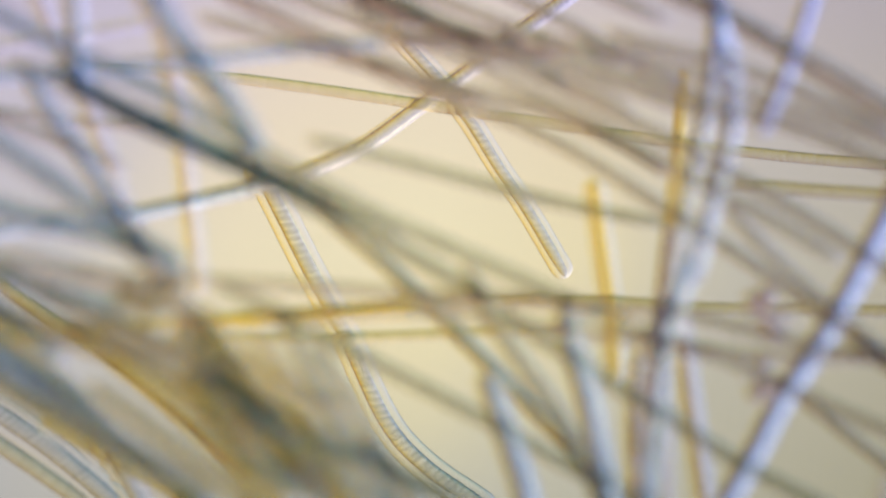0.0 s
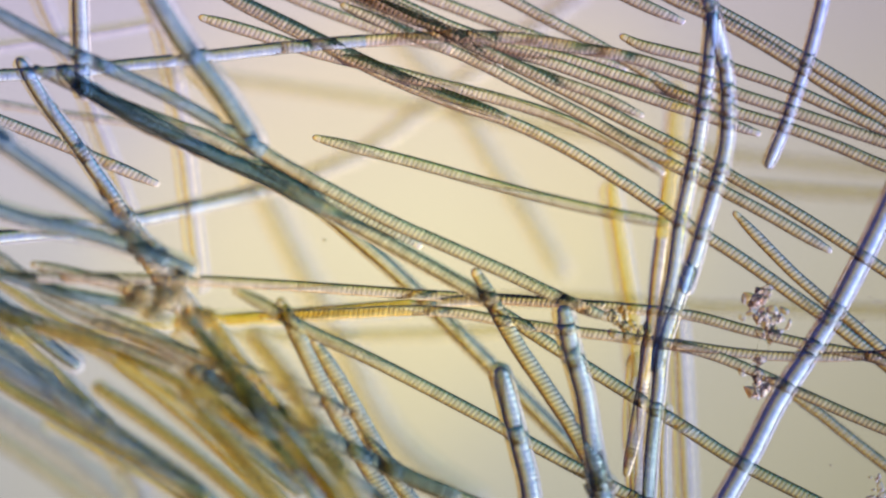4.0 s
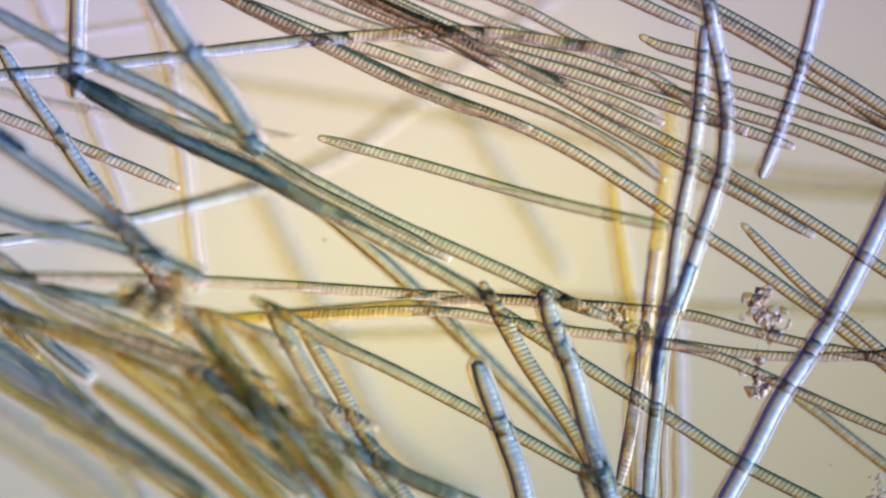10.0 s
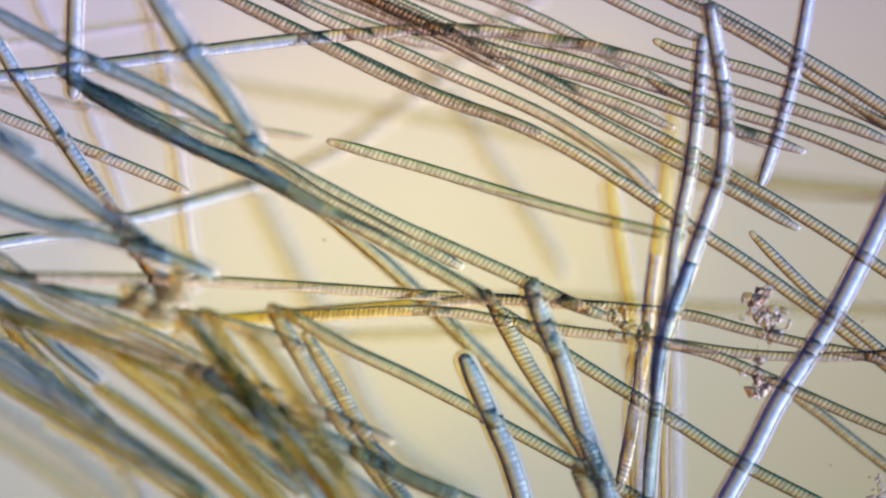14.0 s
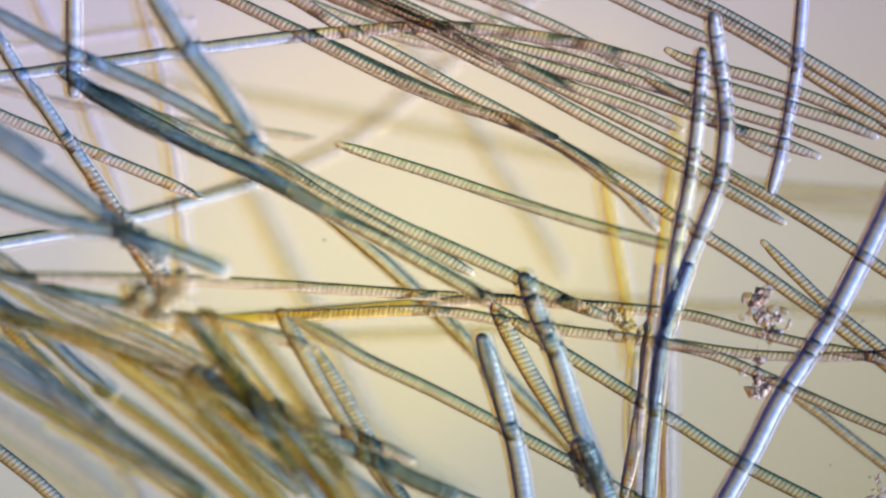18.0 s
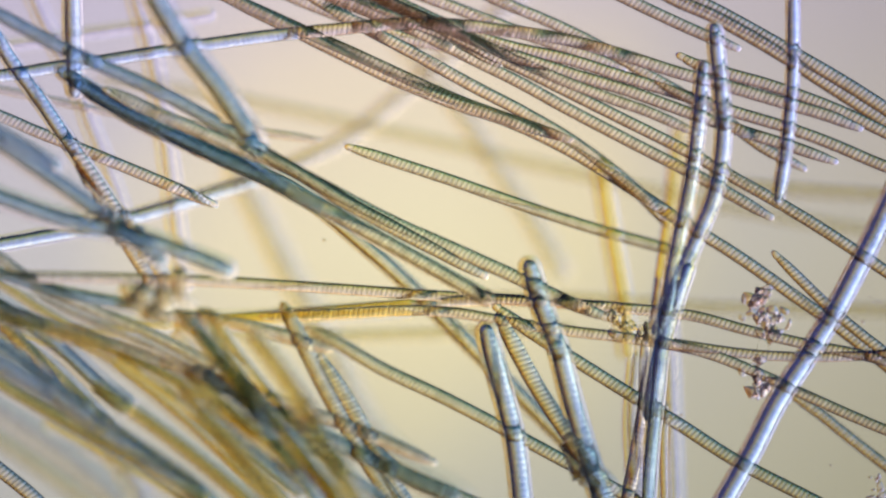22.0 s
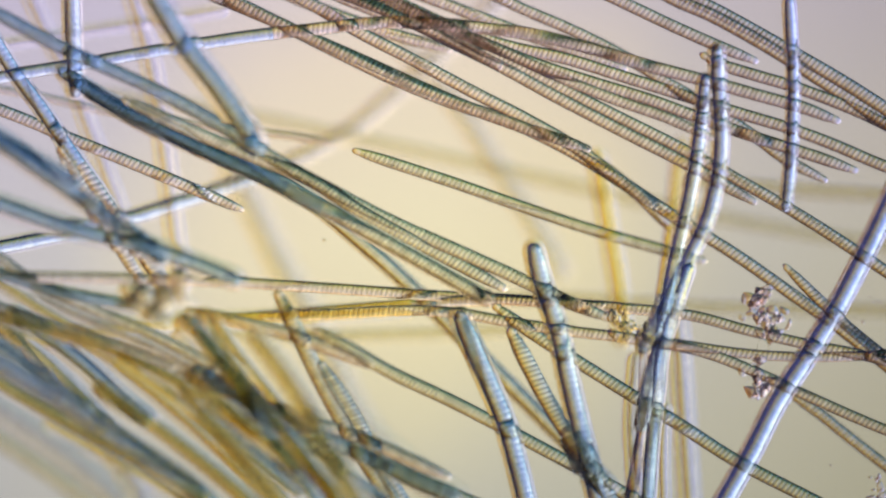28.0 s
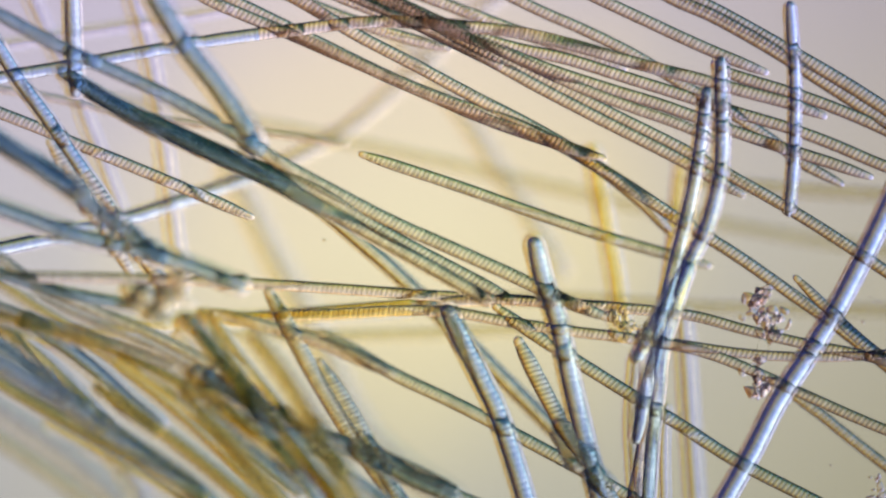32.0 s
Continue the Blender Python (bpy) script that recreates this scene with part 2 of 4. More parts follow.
def fringe_tube(line, r, thing, tube_mat):
    """A tube added round a thread for the lens's colour fringes, with rounded ends."""
    pts = line[::4] + ([line[-1]] if (len(line) - 1) % 4 else [])
    girth = [1.0] * len(pts)
    for end, other in ((0, 1), (-1, -2)):
        way = (pts[end] - pts[other]).normalized()
        caps = [(pts[end] + way * r * a, b) for a, b in ((0.5, 0.87), (0.8, 0.6), (0.97, 0.24))]
        if end:
            pts, girth = pts + [p for p, _ in caps], girth + [g for _, g in caps]
        else:
            pts, girth = [p for p, _ in reversed(caps)] + pts, [g for _, g in reversed(caps)] + girth
    bm = bmesh.new()
    rings = []
    for k, p in enumerate(pts):
        way = (pts[min(k + 1, len(pts) - 1)] - pts[max(k - 1, 0)]).normalized()
        side = way.cross(Vector((0, 0, 1))).normalized()
        up = side.cross(way)
        rr = r * girth[k]
        rings.append([bm.verts.new(p + rr * (side * math.cos(a * math.pi / 8) + up * math.sin(a * math.pi / 8))) for a in range(16)])
    for a, b in zip(rings, rings[1:]):
        for k in range(16):
            bm.faces.new((a[k], b[k], b[(k + 1) % 16], a[(k + 1) % 16]))
    bm.faces.new(rings[0])
    bm.faces.new(rings[-1][::-1])
    bmesh.ops.recalc_face_normals(bm, faces=bm.faces[:])
    part("fringe_tube", bm, tube_mat, thing, "added clear tube for the lens's colour fringes")


PITCH = 2.65 * MM


def filament(kind, at, points, width, then=(), rows=()):
    """One thread of cells.  Its leading end is the first knot; then: another tint
    and the share of the length from which it shows; rows: seconds, place (mm), turn (degrees)."""
    line = along(points)
    length = sum((b - a).length for a, b in zip(line, line[1:]))
    size = "long " if length > 0.26 else "short " if length < 0.12 else ""
    thing = tagged(new("filament"), size + ("gliding " if rows else "") + LOOKS[kind], "algae filament", "cell filaments")
    thing.location = Vector(at) * MM
    pitch = PITCH * (1.5 if abs(at[2]) > 40 else 1.25 if kind in ("blue", "deep") else 1)
    steps = stations(line, pitch)
    r = width * MM / 2
    slim = SLIM.get(kind, BLUNT)
    last = len(steps) - 1
    for k, (place, way) in enumerate(steps):
        end = k in (0, last)
        look_of = then[0] if then and k > then[1] * last else kind
        near = min(k, last - k)
        shape = TIP_MESH[look_of] if end else taper_mesh(look_of, slim, near, k > last / 2) if near < len(slim) - 1 and last > 2 * len(slim) else CELL_MESH[look_of]
        ob = new("end_cell" if end else "cell", shape)
        ob.parent = thing
        if end and kind in SLIM:
            tagged(ob, "clear rounded tip cell")
        turn = (-way if k == 0 else way).to_track_quat("Z", "Y").to_matrix().to_4x4()
        ob.matrix_local = Matrix.Translation(place) @ turn @ Matrix.Diagonal((r, r, pitch, 1))
    if kind in FRINGED:
        fringe_tube(line, r * FRINGED[kind], thing, SOFT_FRINGE_TUBE if kind == "deep" else THIN_FRINGE_TUBE if {kind, *then[:1]} & {"deep", "clear", "amber"} else FRINGE_TUBE)
    if rows:
        z = at[2] * MM
        MOVING.append((thing, [(t, pose(x * MM, y * MM, z, 0, 0, turn)) for t, x, y, turn in rows]))
    return thing


def debris(at, sx, sy, count, kind, lean=0.0):
    """A loose clump of angular shards or small grains, piled along an axis that leans by so many degrees."""
    rng = random.Random(int(at[0] * 10 + at[1] * 7) & 65535)
    clear = kind == "crystal"
    thing = tagged(new("debris_clump" if count > 1 else "speck"),
                   ("clear angular crystal debris" if clear else "yellowish granular debris") + " caught among the filaments in water",
                   "debris", "debris in the water")
    thing.location = Vector(at) * MM
    small = min(sx, sy)
    c, s = math.cos(radians(lean)), math.sin(radians(lean))
    for k in range(count):
        share = 0.5 if count == 1 else (0.42, 0.38, 0.34, 0.30)[k] if clear and count > 8 and k < 4 else rng.uniform(0.14, 0.27) if clear else rng.uniform(0.17, 0.34)
        size = max(0.8, small * share) * MM
        bm = bmesh.new()
        for _ in range(11 if clear else 16):
            v = Vector((rng.gauss(0, 1), rng.gauss(0, 1), rng.gauss(0, 1))).normalized() * rng.uniform(0.8, 1.1)
            bm.verts.new((v.x * size, v.y * size * rng.uniform(0.6, 0.75), v.z * size * 0.55))
        hull = bmesh.ops.convex_hull(bm, input=bm.verts[:])
        bmesh.ops.delete(bm, geom=[g for g in {*hull["geom_interior"], *hull["geom_unused"]} if isinstance(g, bmesh.types.BMVert)], context="VERTS")
        if clear:
            bmesh.ops.bevel(bm, geom=bm.edges[:], offset=size * 0.07, segments=1, affect="EDGES")
        bmesh.ops.recalc_face_normals(bm, faces=bm.faces[:])
        ob = part("crystal" if clear else "grain", bm, MATS[kind], thing)
        if clear:
            for f in ob.data.polygons:
                f.use_smooth = False
        if count > 1:
            u, v = rng.gauss(0, 0.22) * sx, (rng.random() - 0.5) * sy * 0.9
            ob.location = Vector((u * c - v * s, u * s + v * c, rng.uniform(-3, 3))) * MM
        ob.rotation_euler = (rng.uniform(-0.5, 0.5), rng.uniform(-0.5, 0.5), rng.uniform(0, 6.3))
    return thing


# ---- the setting ----
def box(name, centre, size, material, bevel=0.0):
    bm = bmesh.new()
    bmesh.ops.create_cube(bm, size=1)
    for v in bm.verts:
        v.co = Vector((v.co.x * size[0], v.co.y * size[1], v.co.z * size[2]))
    if bevel:
        bmesh.ops.bevel(bm, geom=bm.edges[:], offset=bevel, segments=2, affect="EDGES")
    me = bpy.data.meshes.new(name)
    bm.to_mesh(me)
    bm.free()
    me.materials.append(material)
    ob = new(name, me)
    ob.location = centre
    return ob


tagged(box("floor", (0, 0, -0.23), (3.0, 2.0, 0.06), GLASS, 0.004), "glass slide tinted with uneven field light under the water film", "slide", kind="structure")


def condenser():
    thing = tagged(new("condenser_lamp"), "round microscope condenser with lens fringe colours added to its light", "lamp")
    thing.location = LAMP_AT
    bm = bmesh.new()
    bmesh.ops.create_circle(bm, cap_ends=True, segments=96, radius=11.0)
    part("light_field", bm, LAMP, thing, "glowing field with added lens fringe colours, white through amber to blue")
    bm = bmesh.new()
    for r0, z0, r1, z1 in ((11.0, 0.02, 11.6, 0.02), (11.6, 0.02, 11.6, -0.8), (11.6, -0.8, 11.0, -0.8)):
        ring = []
        for k in range(96):
            c, s = math.cos(2 * math.pi * k / 96), math.sin(2 * math.pi * k / 96)
            ring.append((bm.verts.new((r0 * c, r0 * s, z0)), bm.verts.new((r1 * c, r1 * s, z1))))
        for a, b in zip(ring, ring[1:] + ring[:1]):
            bm.faces.new((a[0], a[1], b[1], b[0]))
    part("lens_ring", bm, METAL, thing, "black metal lens ring")
    return thing


condenser()

# ---- the filaments ----
filament("olive", (-53.0, 104.9, 4.0), [(101.9, -41.6, 0.0), (73.7, -31.7, 0.0), (43.7, -20.3, 0.0), (13.7, -6.5, 0.0), (-13.3, 6.4, 0.0), (-40.3, 19.0, 0.0), (-67.3, 31.6, 0.0), (-109.2, 50.1, 0.0)], 6.6, rows=[(0, -77.05, 119.57, -0.88), (3, -71.15, 114.92, -0.68), (6, -65.25, 110.27, -0.48), (9, -59.4, 107.77, -0.26), (13, -53.0, 104.9, 0.0), (19, -41.4, 99.77, 0.53), (23, -34.76, 98.17, 0.84), (28, -27.17, 93.09, 1.26), (32, -19.59, 87.19, 1.68)])
filament("olive", (-10.2, 93.9, -4.0), [(112.0, -62.0, -21.5), (92.0, -45.0, -18.0), (60.0, -25.5, -8.0), (30.0, -11.8, -2.0), (-0.0, 0.0, 0.0), (-33.0, 13.8, 0.0), (-63.0, 25.8, 0.0), (-93.0, 39.9, 0.0), (-117.0, 50.4, 0.0)], 6.9, rows=[(0, -2.57, 87.23, 7.6), (3, -3.77, 87.83, 7.6), (6, -4.21, 88.55, 7.4), (9, 0.04, 91.0, 4.6), (11, -0.45, 93.83, 2.6), (13, 0.4, 94.8, 0.6), (14.4, 2.67, 92.63, -2), (16.6, 6.62, 84.08, -4.8), (19, 8.69, 86.36, -6.2), (21, 13.2, 87.86, -6.2), (24, 15.05, 85.09, -6), (28, 15.01, 83.87, -5.5), (32, 16.04, 81.05, -5.6)])
filament("olive", (64.9, 53.7, -10.0), [(192.1, -133.0, 0.0), (150.1, -99.0, 0.0), (120.1, -77.4, 0.0), (90.0, -56.4, 0.0), (60.0, -37.8, 0.0), (30.0, -18.0, 0.0), (-0.0, 0.0, 0.0), (-30.1, 14.2, 0.0), (-60.1, 24.1, 0.0), (-90.1, 36.1, 0.0), (-120.1, 50.5, 0.0), (-150.2, 65.5, 0.0), (-183.2, 81.7, 0.0)], 6.9)
filament("olive", (55.8, 82.8, 7.0), [(132.5, -71.7, 0.0), (98.9, -52.5, 0.0), (62.9, -33.9, 0.0), (27.0, -15.0, 0.0), (-0.0, -0.0, 0.0), (-27.0, 13.4, 0.0), (-57.0, 28.4, 0.0), (-87.0, 40.4, 0.0), (-123.0, 55.4, 0.0)], 6.6, rows=[(0, 75.32, 67.72, -0.3), (3, 72.16, 71.33, -0.25), (6, 69.0, 74.94, -0.2), (9, 63.75, 78.85, -0.12), (13, 55.8, 82.8, 0.0), (19, 44.64, 86.82, 0.14), (23, 38.54, 89.69, 0.21), (28, 30.82, 96.73, 0.29), (32, 24.73, 100.16, 0.35)])
filament("olive", (94.8, 69.3, -2.0), [(-138.0, 67.5, 0.0), (-108.0, 54.0, 0.0), (-78.0, 38.4, 0.0), (-48.0, 24.0, 0.0), (-24.0, 12.0, 0.0), (0.0, 0.0, 0.0), (30.0, -15.0, 0.0), (60.0, -31.5, 0.0), (90.0, -48.6, 0.0), (120.0, -67.5, 0.0), (162.0, -96.0, 0.0)], 6.6)
filament("olive", (28.8, 102.2, 11.0), [(89.9, -36.6, 0.0), (68.9, -27.0, 0.0), (47.9, -19.5, 0.0), (24.0, -10.5, 0.0), (-0.0, 0.0, 0.0), (-24.0, 11.4, 0.0), (-54.0, 24.0, 0.0), (-83.9, 39.0, 0.0), (-107.9, 51.0, 0.0)], 6.0, rows=[(0, 8.28, 111.28, -0.65), (3, 12.65, 109.54, -0.5), (6, 17.02, 107.8, -0.35), (9, 22.9, 105.38, -0.16), (13, 28.8, 102.2, 0.0), (19, 36.16, 100.09, 0.13), (25, 46.5, 97.65, 0.23), (32, 55.51, 93.19, 0.25)])
filament("olive", (64.8, 94.3, 2.0), [(123.0, -41.2, 0.0), (102.0, -34.0, 0.0), (75.0, -25.6, 0.0), (45.0, -15.4, 0.0), (15.0, -4.6, 0.0), (-15.0, 4.4, 0.0), (-45.0, 14.0, 0.0), (-72.0, 24.5, 0.0), (-96.0, 35.0, 0.0), (-150.0, 59.0, 0.0)], 6.6, rows=[(0, 34.27, 106.56, -0.2), (3, 40.82, 104.01, -0.12), (6, 47.37, 101.46, -0.04), (9, 58.19, 97.19, 0.01), (13, 64.8, 94.3, 0.0), (19, 76.84, 90.55, -0.08), (23, 85.89, 87.72, -0.16), (28, 94.4, 84.06, -0.23), (32, 102.54, 80.68, -0.3)])
filament("olive", (109.9, 87.2, -7.0), [(147.0, -50.3, 0.0), (123.0, -42.5, 0.0), (99.0, -32.3, 0.0), (75.0, -23.3, 0.0), (45.0, -14.3, 0.0), (15.0, -4.7, 0.0), (-15.0, 4.7, 0.0), (-45.1, 14.0, 0.0), (-75.1, 20.6, 0.0), (-105.1, 30.8, 0.0), (-129.1, 41.6, 0.0), (-153.1, 52.7, 0.0)], 6.6)
filament("olive", (105.8, 96.7, -15.0), [(95.8, -59.2, 0.0), (76.2, -48.9, 0.0), (58.2, -35.7, 0.0), (34.2, -20.4, 0.0), (13.1, -8.1, 0.0), (-13.9, 8.1, 0.0), (-40.9, 21.3, 0.0), (-64.9, 31.6, 0.0), (-101.0, 49.3, 0.0), (-149.1, 71.8, 0.0)], 6.3, rows=[(0, 30.71, 136.87, 3.45), (3, 38.82, 131.47, 3.45), (6, 46.93, 126.07, 3.45), (13, 70.51, 112.69, 2.39), (19, 86.68, 104.23, 1.2), (23, 96.32, 100.7, 0.53), (28, 105.8, 96.7, 0.0), (32, 115.04, 95.2, -0.37)])
filament("olive", (8.0, 116.2, 8.0), [(229.1, -59.8, 0.0), (212.7, -52.9, 0.0), (191.7, -46.3, 0.0), (161.7, -36.8, 0.0), (131.7, -27.8, 0.0), (101.7, -17.6, 0.0), (71.7, -9.2, 0.0), (41.8, -4.4, 0.0), (14.8, -0.8, 0.0), (-15.2, 0.1, 0.0), (-45.2, -2.0, 0.0), (-78.2, -4.4, 0.0), (-108.1, -7.7, 0.0), (-138.1, -11.6, 0.0), (-168.1, -15.8, 0.0), (-198.1, -19.4, 0.0), (-225.1, -23.0, 0.0), (-288.0, -27.5, 0.0)], 6.9, then=('blue', 0.58), rows=[(0, 34.32, 110.37, -1.4), (6, 22.17, 113.59, -0.99), (13, 8.0, 116.2, 0.0), (19, -4.01, 118.34, 0.73), (23, -12.57, 119.9, 1.32), (28, -23.27, 120.3, 2.03), (32, -30.88, 120.63, 2.55)])
filament("olive", (168.2, 93.2, -3.0), [(-55.4, 16.6, 0.0), (-46.4, 12.4, 0.0), (-28.4, 7.6, 0.0), (-10.4, 3.1, 0.0), (10.6, -3.5, 0.0), (31.6, -11.3, 0.0), (52.7, -20.9, 0.0), (88.7, -37.7, 0.0)], 6.6, rows=[(0, 145.21, 98.33, 0.95), (3, 150.55, 96.91, 0.78), (6, 155.89, 95.49, 0.61), (9, 160.85, 95.71, 0.42), (13, 168.16, 94.05, 0.03), (19, 177.08, 86.49, -0.8), (23, 183.51, 84.1, -1.43), (28, 193.92, 83.56, -2.28), (32, 199.82, 77.99, -2.82)])
filament("olive", (34.9, 117.5, -18.0), [(60.0, -21.1, 0.0), (30.0, -10.5, 0.0), (-0.0, -0.0, 0.0), (-30.1, 11.4, 0.0), (-60.1, 22.5, 0.0)], 6.6)
filament("olive", (-19.2, 121.8, 1.0), [(48.0, -24.0, 0.0), (24.0, -10.5, 0.0), (0.0, -0.0, 0.0), (-24.0, 10.5, 0.0), (-48.0, 21.0, 0.0)], 6.6)
filament("olive", (-39.9, 128.0, -12.0), [(26.7, -10.0, 0.0), (8.7, -3.4, 0.0), (-9.3, 3.8, 0.0), (-33.4, 14.0, 0.0)], 6.6)
filament("olive", (-39.7, 118.5, -20.0), [(41.5, -11.8, 0.0), (14.5, -4.6, 0.0), (-15.6, 5.6, 0.0), (-51.7, 20.0, 0.0)], 6.6)
filament("olive", (169.0, 113.6, 0.0), [(-50.2, 24.7, 0.0), (-32.2, 17.2, 0.0), (-14.2, 7.9, 0.0), (15.8, -8.9, 0.0), (45.8, -26.3, 0.0), (87.8, -53.3, 0.0)], 7.5)
filament("olive", (163.9, 112.6, -9.0), [(-54.0, 26.4, 0.0), (-39.0, 19.2, 0.0), (-21.0, 11.4, 0.0), (0.0, -0.0, 0.0), (21.0, -12.6, 0.0), (45.1, -28.2, 0.0), (93.1, -58.9, 0.0)], 7.5)
filament("olive", (94.8, 130.7, 5.0), [(41.9, -18.8, 0.0), (21.0, -9.9, 0.0), (-0.0, 0.0, 0.0), (-21.0, 10.5, 0.0), (-60.0, 30.0, 0.0)], 6.6, rows=[(0, 74.65, 140.13, -0.59), (3, 81.35, 140.32, -0.45), (6, 88.05, 140.51, -0.31), (9, 91.62, 138.1, -0.2), (13, 95.38, 130.67, 0.02), (19, 106.55, 127.19, 0.46), (23, 114.81, 124.4, 0.84), (28, 122.0, 118.37, 1.23), (32, 127.45, 111.92, 1.55)])
filament("blue", (148.3, 48.2, 17.0), [(-7.5, 79.4, 0.0), (-4.5, 62.9, 0.0), (-1.2, 45.0, 0.0), (1.2, 27.0, 0.0), (0.9, 9.0, 0.0), (-1.5, -9.0, 0.0), (-7.2, -26.9, 0.0), (-14.7, -47.9, 0.0), (-22.2, -69.5, 0.0), (-26.1, -80.3, 0.0)], 7.5, rows=[(0, 151.44, 69.78, 4.45), (3, 150.74, 63.89, 3.5), (6, 150.04, 58.0, 2.55), (9, 149.34, 53.46, 1.6), (13, 148.3, 47.9, -0.02), (19, 146.94, 40.65, -2.72), (23, 145.01, 34.0, -4.76), (28, 142.69, 24.79, -7.05), (32, 141.94, 18.64, -9.05)])
filament("blue", (126.5, 21.3, 14.0), [(10.7, 90.5, 0.0), (9.5, 65.9, 0.0), (7.1, 41.9, 0.0), (4.1, 21.0, 0.0), (-0.0, -0.0, 0.0), (-3.6, -21.0, 0.0), (-6.3, -45.0, 0.0), (-10.2, -65.9, 0.0), (-13.8, -92.9, 0.0)], 7.0, rows=[(0, 131.34, 37.23, -1.84), (3, 129.84, 32.71, -1.65), (6, 128.34, 28.19, -1.46), (9, 127.43, 25.1, -0.54), (13, 126.46, 21.0, -0.04), (19, 125.63, 10.41, -0.54), (23, 124.75, 4.24, -1.65), (28, 123.91, -0.87, -2.73), (32, 122.72, -7.45, -3.86)])
filament("olive", (108.8, -34.8, -23.9), [(-15.2, -90.2, 29.9), (-11.0, -69.9, 27.9), (-6.2, -42.9, 19.9), (-1.8, -16.0, 3.9), (1.8, 17.1, -3.1), (6.7, 53.2, -12.1), (10.1, 83.4, -48.1), (12.7, 113.7, -68.1)], 7.5, then=('amber', 0.56), rows=[(0, 115.88, -21.33, 0.48), (3, 113.34, -25.64, 0.32), (6, 110.8, -29.95, 0.16), (9, 109.28, -32.97, 0.07), (13, 108.82, -35.39, -0.02), (19, 111.74, -42.89, -0.25), (23, 111.97, -50.39, -0.48), (32, 112.9, -62.47, -0.89)])
filament("amber", (96.7, -11.7, -48.0), [(-6.9, 43.6, 0.0), (-3.9, 24.0, 0.0), (-0.0, -0.0, 0.0), (3.9, -24.1, 0.0), (6.0, -51.3, 0.0)], 6.6, rows=[(0, 85.94, -12.77, -1.29), (1, 93.12, -15.75, 1.81), (6, 97.19, -11.7, -0.54), (13, 96.7, -11.7, 0.0), (19, 93.03, -6.42, 0.84), (25, 90.83, 1.1, 0.02), (32, 87.72, 7.14, 1.42)])
filament("clear", (127.4, -78.1, -42.0), [(-0.8, 42.3, 0.0), (-0.2, 15.2, 0.0), (0.1, -17.9, 0.0), (0.7, -66.0, 0.0)], 6.6, rows=[(0, 130.8, -78.18, 7.5), (1, 130.11, -78.17, 6.33), (6, 126.65, -78.1, 0.48), (13, 123.0, -78.1, 0.0), (19, 119.52, -78.1, -0.64), (25, 125.35, -78.12, 3.18), (32, 130.76, -78.12, 3.18)])
filament("blue", (115.4, -80.6, 10), [(14.4, 69.5, 0), (8.1, 50.9, 0), (0.9, 26.9, 0), (-1.5, 5.9, 0), (-3.3, -9.1, 0), (-5.1, -27.1, 0), (-6.6, -51.0, 0), (-7.2, -66.0, 0)], 7.0, then=('teal', 0.55))
filament("clear", (105.6, -92.7, -5), [(1.8, 45.0, 0), (0.6, 15.0, 0), (-0.6, -9.0, 0), (-1.8, -51.0, 0)], 5.4)
filament("deep", (100.7, -103.6, -25.0), [(1.8, 43.8, 0.0), (-0.3, 13.7, 0.0), (0.9, -13.3, 0.0), (3.3, -40.4, 0.0)], 4.8)
filament("blue", (181.6, 75.2, 12.0), [(-13.5, -39.5, 0.0), (-6.6, -21.0, 0.0), (0.0, 0.0, 0.0), (6.6, 24.0, 0.0), (14.4, 63.0, 0.0)], 6.0, rows=[(0, 183.82, 102.52, -3.2), (1, 185.58, 94.56, -2.7), (3, 188.56, 87.31, -1.8), (6, 187.11, 83.34, -3.2), (9, 185.67, 81.16, -2.4), (13, 181.79, 78.21, 0.2), (19, 183.71, 73.02, 7.7), (23, 183.61, 68.72, 12), (28, 185.24, 65.29, 14.3), (32, 186.31, 62.92, 14.9)])
filament("blue", (201.1, -44.0, 13.0), [(43.4, 86.3, 0.0), (33.8, 64.7, 0.0), (24.0, 44.3, 0.0), (7.5, 12.8, 0.0), (-7.5, -12.0, 0.0), (-24.0, -37.2, 0.0), (-37.5, -63.6, 0.0), (-57.0, -98.0, 0.0)], 9.0)
filament("olive", (201.2, -28.4, 3.0), [(-38.0, 37.1, 0.0), (-22.4, 21.2, 0.0), (-7.4, 6.5, 0.0), (7.5, -6.1, 0.0), (22.5, -18.1, 0.0), (55.5, -46.3, 0.0)], 6.0, rows=[(0, 185.35, -15.3, -1.21), (1, 187.65, -16.46, -1.05), (3, 192.25, -18.78, -0.73), (6, 196.04, -22.18, -0.44), (9, 198.03, -25.0, -0.24), (13, 201.84, -28.98, 0.05), (19, 211.04, -35.63, 0.54), (23, 216.65, -41.4, 0.79), (28, 221.62, -46.93, 0.95), (32, 227.13, -52.8, 1.02)])
filament("olive", (50.2, -27.7, -3.0), [(206.7, -38.6, 0.0), (176.7, -29.6, 0.0), (143.6, -23.0, 0.0), (110.6, -15.2, 0.0), (80.6, -7.4, 0.0), (44.6, -3.5, 0.0), (14.6, -1.1, 0.0), (-15.4, 1.0, 0.0), (-51.4, 2.8, 0.0), (-90.4, 5.5, 4.0), (-135.3, 8.5, 12.0), (-180.2, 10.9, 25.0), (-230.8, 12.4, 41.0), (-293.4, 13.1, 51.0)], 6.0)
